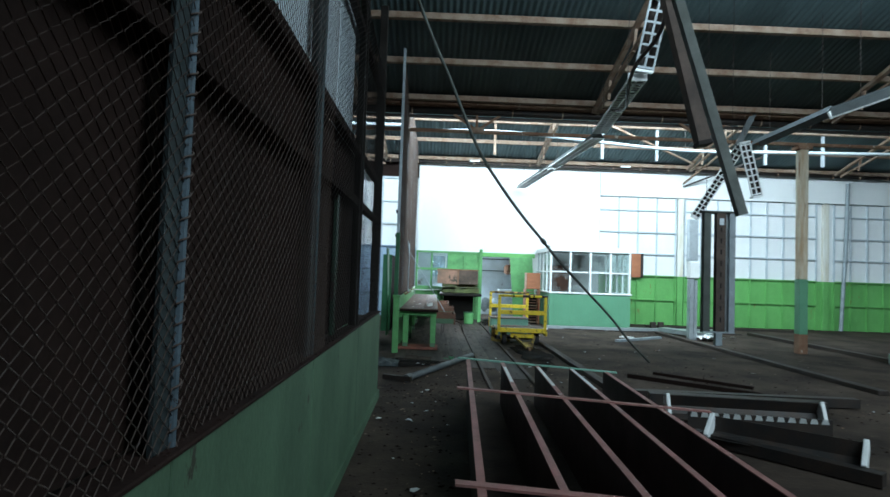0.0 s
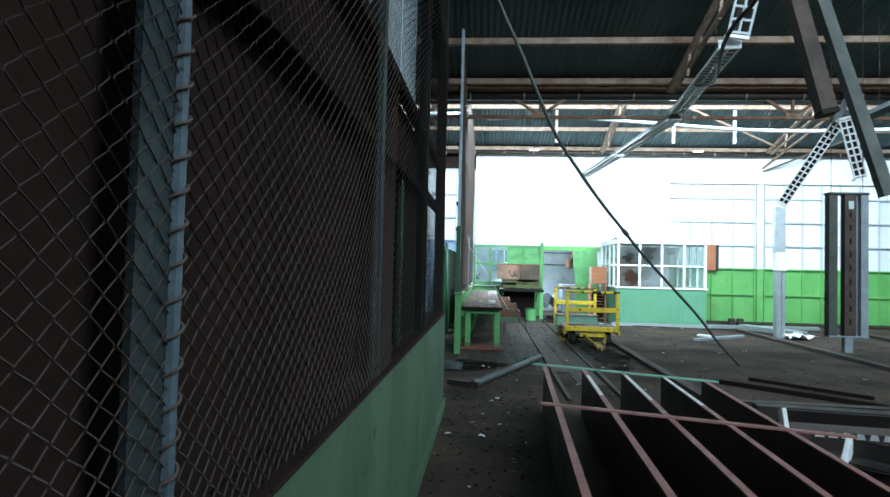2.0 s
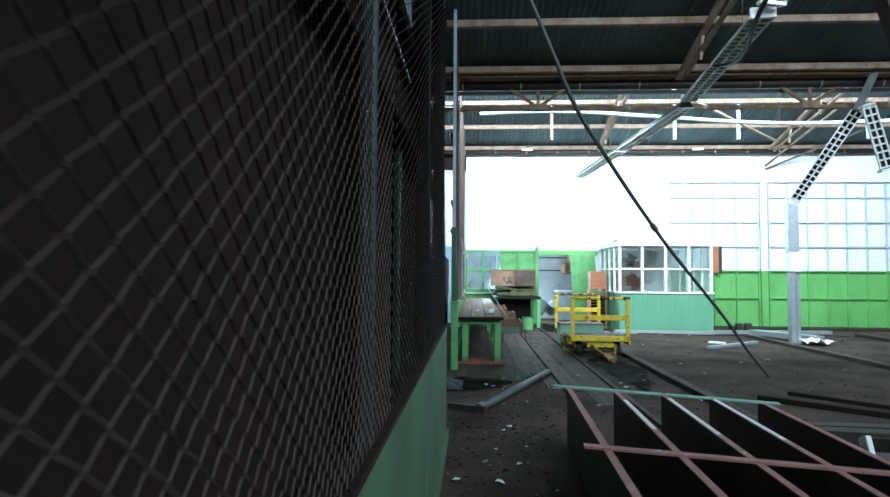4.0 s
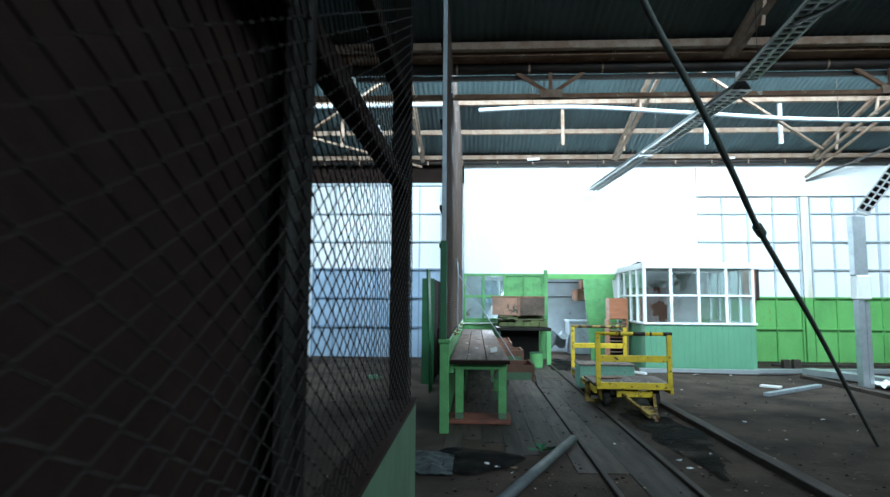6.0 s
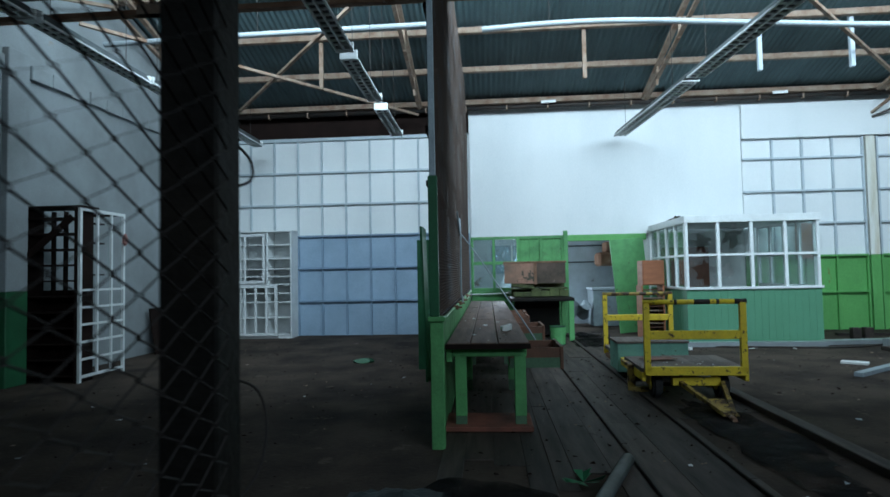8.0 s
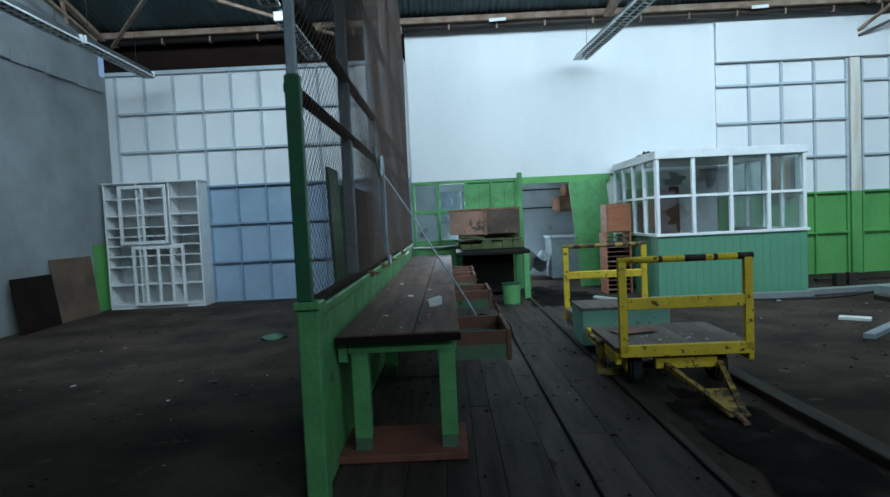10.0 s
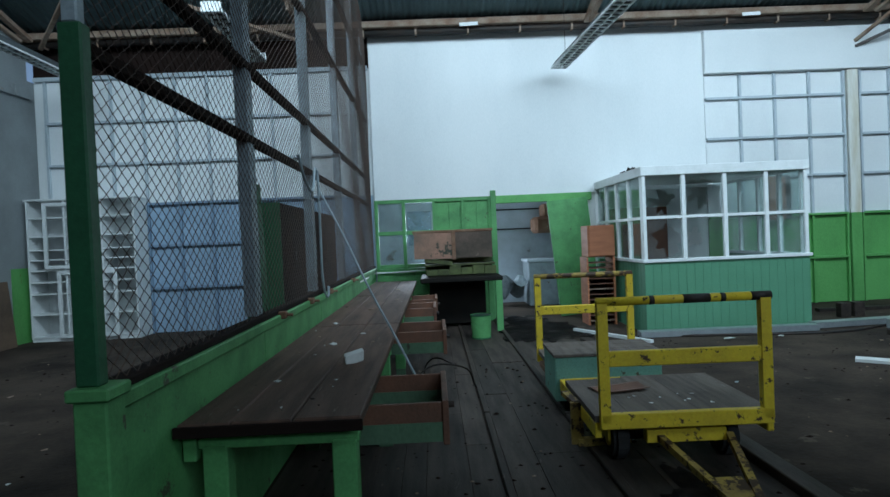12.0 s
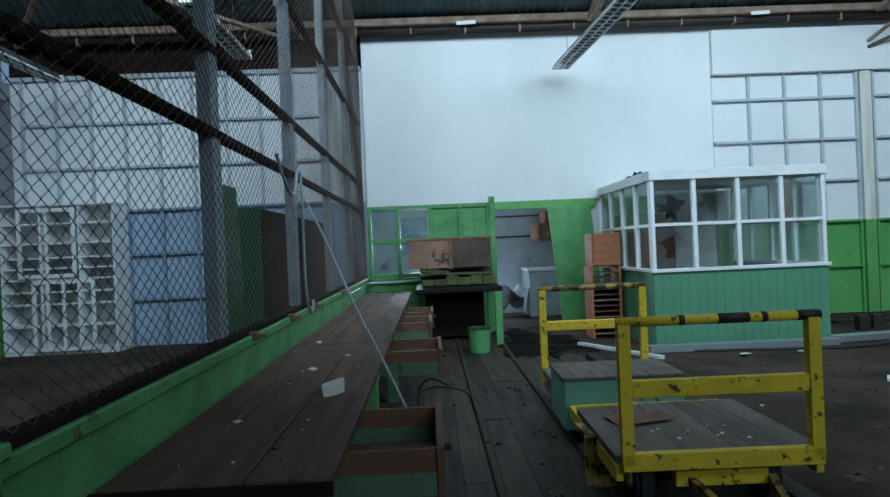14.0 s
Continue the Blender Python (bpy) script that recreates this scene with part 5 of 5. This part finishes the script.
def scrap(x, y, z, s, m, name="paper_scrap", label="torn scrap of paper among the dirt", group="scraps"):
    bm = bmesh.new()
    vs = []
    n = rng.randint(4, 6)
    for i in range(n):
        a = i * 2 * math.pi / n + rng.uniform(-0.3, 0.3)
        r = s * rng.uniform(0.5, 1.0)
        vs.append(bm.verts.new((math.cos(a) * r, math.sin(a) * r * 0.7, rng.uniform(0, s * 0.25))))
    bm.faces.new(vs)
    bmesh.ops.triangulate(bm, faces=bm.faces[:])
    bmesh.ops.solidify(bm, geom=bm.faces[:], thickness=0.002)
    o = part(name, bm, m)
    o.matrix_world = pose(x, y, z + 0.003, 0, 0, rng.uniform(0, 360))
    return tagged(o, label, "scrap", group)


for x, y, s in ((0.45, 12.2, 0.05), (0.3, 13.2, 0.06), (0.6, 12.6, 0.03), (0.5, 14.1, 0.05), (0.7, 15.0, 0.04), (0.35, 11.2, 0.03), (0.62, 16.4, 0.06), (0.25, 15.5, 0.04)):
    scrap(x, y, 0.774, s, PAPER if rng.random() < 0.4 else RUST_L)
for i in range(130):
    x, y = rng.choice(((rng.uniform(0.25, 1.0), rng.uniform(1.5, 9)), (rng.uniform(0.9, 3.0), rng.uniform(6.5, 11)), (rng.uniform(3.2, 8), rng.uniform(6, 16)), (rng.uniform(-4, -0.3), rng.uniform(8, 17))))
    scrap(x, y, 0.016, rng.uniform(0.015, 0.05), rng.choice((PAPER, RUST_L, WOOD_F, GALV)))
for i in range(34):
    scrap(rng.uniform(0.16, 0.8), 10.7 + 7.0 * rng.random() ** 1.5, 0.774, rng.uniform(0.006, 0.02), rng.choice((PAPER, RUST_L, DECK, BROWN)), "bench_litter", "small crumb of litter on the bench top", "bench litter")


def spread(name, label, category, seed, count, spans, material, size):
    """Loose bits lying about within the given stretches of floor: (x0, x1, y0, y1, z)."""
    loc = random.Random(seed)
    vs, fs = [], []
    for i in range(count):
        x0, x1, y0, y1, z = spans[i % len(spans)]
        x, y, r = loc.uniform(x0, x1), loc.uniform(y0, y1), size * loc.uniform(0.3, 1.0) ** 2
        n, b = loc.randint(4, 6), len(vs)
        turn = loc.uniform(0, 6.28)
        for k in range(n):
            a = turn + 6.283 * k / n + loc.uniform(-0.3, 0.3)
            q = r * loc.uniform(0.5, 1.2)
            vs.append((x + q * math.cos(a), y + 0.7 * q * math.sin(a), z))
        vs.append((x + loc.uniform(-0.3, 0.3) * r, y, z + r * loc.uniform(0.2, 0.6)))
        fs += [(b + k, b + (k + 1) % n, b + n) for k in range(n)]
        fs.append(tuple(b + k for k in range(n))[::-1])
    me = bpy.data.meshes.new(name)
    me.from_pydata(vs, [], fs)
    me.materials.append(material)
    return tagged(new(name, me), label, category, kind="stuff")


AISLE = ((0.18, 0.95, 1.0, 7.0, 0.001), (0.2, 3.0, 6.4, 9.0, 0.003), (3.0, 6.5, 4.5, 9.5, 0.001), (-4.5, -0.2, 8.0, 17.5, 0.001), (3.3, 9.0, 9.5, 16.0, 0.001), (0.3, 3.0, 9.5, 15.0, 0.012))
spread("dirt_crumbs", "dark crumbs of dirt lying over the floor", "dirt", 21, 2600, AISLE, BROWN, 0.028)
spread("rubble_bits", "pale bits of rubble and splinters on the floor", "rubble", 22, 700, AISLE, RUST_L, 0.018)
spread("ledge_dirt", "crumbs of dirt heaped along the partition ledge", "dirt", 23, 500, ((0.035, 0.148, -2.0, 6.3, 0.996),), HARDBOARD, 0.016)
spread("bench_dust", "pale dust swept along the back of the bench top", "dust", 24, 420, ((0.125, 0.19, 10.6, 18.0, 0.773), (0.125, 0.8, 10.6, 18.0, 0.774)), DECK, 0.012)
ppipe = tube("service_pipe", [(0.09, 16.4, 0.90), (0.09, 17.2, 0.90), (0.09, 18.4, 0.90), (0.12, 18.6, 0.90), (0.5, 18.62, 0.9), (1.0, 18.62, 0.92)], 0.016, WHITE_W)
tagged(ppipe, "thin white service pipe along the partition base", "pipe")
for y in (12.2, 13.1, 14.0, 15.6):
    v = thing("pipe_clamp", "small rusty clamp on the partition rail", "clamp", "clamps", at=(0.1, y, 0.965))
    part("jaw", boxes((-0.02, -0.03, 0, 0.05, 0.03, 0.05), bevel=0.008), RUST, v)
    part("screw", rod(bmesh.new(), (0.05, 0, 0.025), (0.09, 0, 0.025), 0.01, 8), RUST, v)
hose = tube("hanging_hose", [(0.12, 12.88, 2.17), (0.13, 13.0, 2.02), (0.13, 13.3, 1.92), (0.12, 13.58, 2.14), (0.125, 13.6, 2.0), (0.12, 13.63, 1.5), (0.12, 13.66, 1.1), (0.125, 13.72, 0.99), (0.13, 13.82, 0.96), (0.13, 13.86, 1.05)], 0.012, GREYPAINT)
tagged(hose, "grey hose hanging down the mesh", "hose")
lean = tube("leaning_rod", [(0.125, 13.66, 1.95), (0.42, 13.03, 1.53), (0.70, 12.38, 1.104), (0.89, 12.04, 0.82), (1.07, 11.745, 0.52)], 0.008, GREYPAINT)
tagged(lean, "thin grey rod leaning over the bench", "rod")
redb = part("red_plank", boxes((0.1, 10.55, 0.014, 0.86, 11.05, 0.06), bevel=0.006), WOOD_P)
tagged(redb, "red-brown plank lying under the bench end", "plank")
stool = thing("wire_frame", "bent dark wire frame lying beside the bench", "frame")
tube("wire", [(0.95, 13.2, 0.02), (1.0, 13.3, 0.3), (1.35, 13.4, 0.32), (1.5, 13.7, 0.05)], 0.008, STEEL_D, stool)
tube("wire", [(1.0, 13.8, 0.02), (1.05, 13.8, 0.28), (1.35, 13.4, 0.32)], 0.008, STEEL_D, stool)

card = bmesh.new()
bmesh.ops.create_grid(card, x_segments=6, y_segments=4, size=0.5)
for v in card.verts:
    v.co = Vector((v.co.x * 0.36, v.co.y * 0.22, 0.012 + 0.03 * max(0.0, v.co.x) ** 2 + 0.006 * math.sin(v.co.y * 9)))
bmesh.ops.solidify(card, geom=card.faces[:], thickness=0.004)
cb = part("cardboard_sheet", card, WOOD_R)
cb.matrix_world = pose(2.40, 12.28, 0.357, 0, 0, 12)
tagged(cb, "curled red-brown board lying on the cart deck", "board")
for i in range(9):
    scrap(2.35 + rng.uniform(0, 0.55), 11.85 + rng.uniform(0, 0.25), 0.357, rng.uniform(0.008, 0.022), PAPER, "paint_flake", "pale paint flake on the cart deck", "paint flakes")
for pts in (((0.09, 6.45, 1.02), (0.1, 6.53, 1.06), (0.09, 6.56, 1.16), (0.07, 6.47, 1.22)), ((0.08, 6.45, 1.52), (0.1, 6.5, 1.56), (0.07, 6.45, 1.62)), ((0.08, 6.45, 0.78), (0.1, 6.52, 0.74), (0.07, 6.45, 0.70)), ((0.08, 6.45, 2.32), (0.1, 6.49, 2.3), (0.07, 6.45, 2.26))):
    tube("loose_wire", [(x - FX, y, z) for x, y, z in pts], 0.0025, WIRE_D, f1, 1, "loose end of wire")

# ---- litter in the aisle ----
gb = thing("grey_pipe", "dented grey round downpipe lying on the planks", "pipe")
part("tube", rod(bmesh.new(), (0.45, 7.4, 0.056), (1.45, 9.72, 0.056), 0.044, 14), LAMP, gb, smooth=True)
part("collar", rod(bmesh.new(), (0.43, 7.35, 0.056), (0.48, 7.47, 0.056), 0.052, 14), LAMP, gb)
tagged(part("steel_offcut", bars(((0.12, 7.5, 0.05), (0.5, 7.35, 0.05), 0.06, 0.06)), STEEL_D), "short dark steel offcut on the floor", "offcut")
bm = bmesh.new()
bmesh.ops.create_circle(bm, cap_ends=True, segments=40, radius=0.42)
for v in bm.verts:
    a = math.atan2(v.co.y, v.co.x)
    v.co *= 1 + 0.12 * math.sin(3 * a + 1) + 0.06 * math.sin(7 * a)
bmesh.ops.solidify(bm, geom=bm.faces[:], thickness=0.004)
oil = part("oil_patch", bm, OIL)
oil.matrix_world = pose(0.42, 9.0, 0.022)
tagged(oil, "black oil spilt over the floor planks", "stain")
for px, py, sx, sy, seed in ((2.62, 10.3, 0.30, 1.4, 1), (2.7, 17.2, 0.6, 1.3, 3)):
    bm = bmesh.new()
    bmesh.ops.create_circle(bm, cap_ends=True, segments=56, radius=1.0)
    for v in bm.verts:
        a = math.atan2(v.co.y, v.co.x)
        k = 1 + 0.16 * math.sin(3 * a + seed) + 0.10 * math.sin(7 * a + 2 * seed) + 0.07 * math.sin(13 * a + seed) + 0.05 * math.sin(23 * a)
        v.co = Vector((v.co.x * sx * k, v.co.y * sy * k, 0))
    bmesh.ops.solidify(bm, geom=bm.faces[:], thickness=0.002)
    spot = part("oil_patch", bm, OIL)
    spot.matrix_world = pose(px, py, 0.0165)
    tagged(spot, "black oil soaked into the floor planks", "stain", "oil stains")
wad = bmesh.new()
bmesh.ops.create_grid(wad, x_segments=14, y_segments=14, size=0.32)
for v in wad.verts:
    v.co.z = 0.05 + 0.05 * noise.noise(v.co * 7) + 0.02 * noise.noise(v.co * 19)
    v.co.z = max(0.018, v.co.z - 0.4 * max(0, v.co.length - 0.3))
bmesh.ops.solidify(wad, geom=wad.faces[:], thickness=0.006)
wob = part("tarpaulin", wad, POST)
wob.matrix_world = pose(-0.08, 8.85, 0.0)
tagged(wob, "crumpled dark blue-grey tarpaulin scrap", "tarpaulin")
lf = bmesh.new()
for i in range(9):
    a = rng.uniform(0, 6.28)
    vs = [lf.verts.new(p) for p in ((0, 0, 0.01), (math.cos(a) * 0.14, math.sin(a) * 0.14, rng.uniform(0.02, 0.07)), (math.cos(a + 0.5) * 0.13, math.sin(a + 0.5) * 0.13, rng.uniform(0.01, 0.06)))]
    lf.faces.new(vs)
bmesh.ops.solidify(lf, geom=lf.faces[:], thickness=0.003)
lob = part("rag", lf, LEAF)
lob.matrix_world = pose(1.08, 9.35, 0.015)
tagged(lob, "bright green rag lying on the planks", "rag", "rags")

# fallen fittings and channels beyond the rack
luminaire((3.25, 5.75, 0.13), (4.75, 5.55, 0.13), "fallen luminaire with a white louvre edge, lying on its side", roll=-2.0, shell=STEEL_D, fins=False)
luminaire((3.3, 4.9, 0.13), (4.15, 4.15, 0.13), "fallen dark luminaire housing with white end caps", roll=-2.5, shell=STEEL_D, fins=False)
teeth = thing("louvre_strip", "white scalloped louvre strip among the fallen lamps", "louvre", at=(3.35, 5.48, 0.0), rz=-8)
part("spine", boxes((0, -0.01, 0.0, 1.35, 0.01, 0.16)), STEEL_D, teeth)
for i in range(13):
    bm = bmesh.new()
    vs = [bm.verts.new(p) for p in ((0, 0, 0), (0.075, 0, 0), (0.062, 0, 0.045), (0.015, 0, 0.05))]
    bm.faces.new(vs)
    bmesh.ops.solidify(bm, geom=bm.faces[:], thickness=0.003)
    o = part("tooth", bm, WHITE_W, teeth)
    o.location = (0.02 + i * 0.102, -0.014, 0.115)
for p, q, w, m in (((3.2, 6.75, 0.07), (5.9, 6.6, 0.07), 0.13, STEEL_D), ((3.3, 6.4, 0.1), (5.2, 6.15, 0.1), 0.16, STEEL_D), ((3.2, 5.0, 0.06), (4.1, 3.9, 0.06), 0.12, STEEL_D), ((4.2, 8.6, 0.03), (5.2, 7.6, 0.03), 0.05, BROWN), ((3.7, 8.3, 0.03), (5.3, 6.9, 0.03), 0.07, BROWN)):
    tagged(part("steel_channel", bars((p, q, w, w * 0.8)), m), "dark steel channel lying in the rubble", "channel", "fallen channels")
wa = tagged(part("crumpled_foil", bmesh.new(), PAPER), "crumpled white sheet-metal scrap on the floor", "scrap", "white sheets")
bm = bmesh.new()
bmesh.ops.create_grid(bm, x_segments=8, y_segments=6, size=0.28)
for v in bm.verts:
    v.co.z = 0.09 + 0.09 * noise.noise(v.co * 8)
bmesh.ops.solidify(bm, geom=bm.faces[:], thickness=0.004)
bm.to_mesh(wa.data)
bm.free()
wa.matrix_world = pose(7.7, 14.1, 0.0)
for p, q, w, h, m in (((3.9, 16.05, 0.05), (6.3, 16.0, 0.05), 0.16, 0.08, GALV), ((6.35, 16.15, 0.05), (9.4, 16.45, 0.05), 0.16, 0.08, GALV), ((5.06, 13.1, 0.03), (6.5, 14.2, 0.03), 0.10, 0.05, GREYPAINT),
                      ((7.2, 15.8, 0.10), (7.9, 14.3, 0.10), 0.3, 0.12, GALV), ((5.5, 14.2, 0.02), (5.75, 14.0, 0.02), 0.16, 0.03, PAPER), ((9.5, 10.6, 0.12), (12.5, 8.6, 0.12), 0.3, 0.18, GALV),
                      ((3.2, 16.8, 0.03), (3.9, 15.6, 0.03), 0.06, 0.04, WHITE_W), ((7.4, 17.6, 0.03), (12.0, 17.5, 0.03), 0.12, 0.05, WOOD_F)):
    tagged(part("sheet_metal_length", bars((p, q, w, h)), m), "long pale sheet-metal length lying on the floor", "sheet metal", "fallen sheet metal")
for x, y in ((7.3, 16.9), (7.55, 16.95)):
    tagged(part("wood_block", boxes((x, y, 0, x + 0.16, y + 0.12, 0.22), bevel=0.008), WOOD_F), "short upright wooden block by the wall", "block", "wood blocks")
tagged(tube("floor_cable", [(3.6, 16.1, 0.015), (5.0, 15.9, 0.015), (6.5, 15.75, 0.015), (7.5, 16.1, 0.015), (9.5, 15.9, 0.015)], 0.018, STEEL_D), "black cable lying along the floor", "cable")
for x, y in ((4.9, 15.6), (3.1, 15.2), (8.8, 15.0)):
    scrap(x, y, 0.01, 0.11, PAPER, "paper_scrap", "white sheet of paper lying on the floor")
# debris on the booth roof
for i in range(7):
    s = bmesh.new()
    bmesh.ops.create_icosphere(s, subdivisions=1, radius=rng.uniform(0.03, 0.08))
    for v in s.verts:
        v.co += Vector([rng.uniform(-0.02, 0.02) for _ in range(3)])
    o = part("roof_rubble", s, BLACK)
    o.matrix_world = pose(4.15 + rng.uniform(0, 0.25), 16.8 + i * 0.22, ZH + 0.14)
    tagged(o, "lump of dark rubble on the booth roof", "rubble", "roof rubble")

# ---- floor timbers ----
for x, w, h, y0, y1 in ((1.53, 0.05, 0.035, 6.9, 18.6), (2.17, 0.06, 0.035, 6.9, 18.6), (3.11, 0.13, 0.07, 6.0, 15.9), (6.95, 0.16, 0.07, 7.5, 15.5), (9.8, 0.2, 0.08, 8.0, 16.0)):
    kb = thing("floor_kerb", "grimy raised timber strip along the floor", "kerb", "floor kerbs", "structure", (x, 0, 0))
    y = y0
    while y < y1 - 0.3:
        e = min(y1, y + rng.uniform(2.4, 3.6))
        part("timber", boxes((-w / 2, y, 0, w / 2, e - 0.008, h + rng.uniform(-0.006, 0.004)), bevel=0.006), WOOD_F, kb)
        y = e
planks = thing("plank_floor", "long grimy floor planks worn grey along the aisle", "floor", kind="structure")
for x0, x1, n, ya in ((0.12, 1.5, 7, 9.2), (1.56, 2.135, 2, 8.0), (2.205, 3.04, 3, 10.6)):
    cuts = [x0]
    for i in range(n - 1):
        cuts.append(x0 + (x1 - x0) * (i + 1 + rng.uniform(-0.28, 0.28)) / n)
    cuts.append(x1)
    for a, c in zip(cuts, cuts[1:]):
        y = ya + rng.uniform(-0.7, 0.7)
        while y < 18.5:
            e = min(18.62, y + rng.uniform(1.6, 4.6))
            tilt = rng.uniform(-0.003, 0.003)
            part("plank", boxes((a + 0.001, y, -0.01, c - 0.001, e - 0.004, 0.009 + tilt), bevel=0.003), WOOD_F, planks)
            y = e
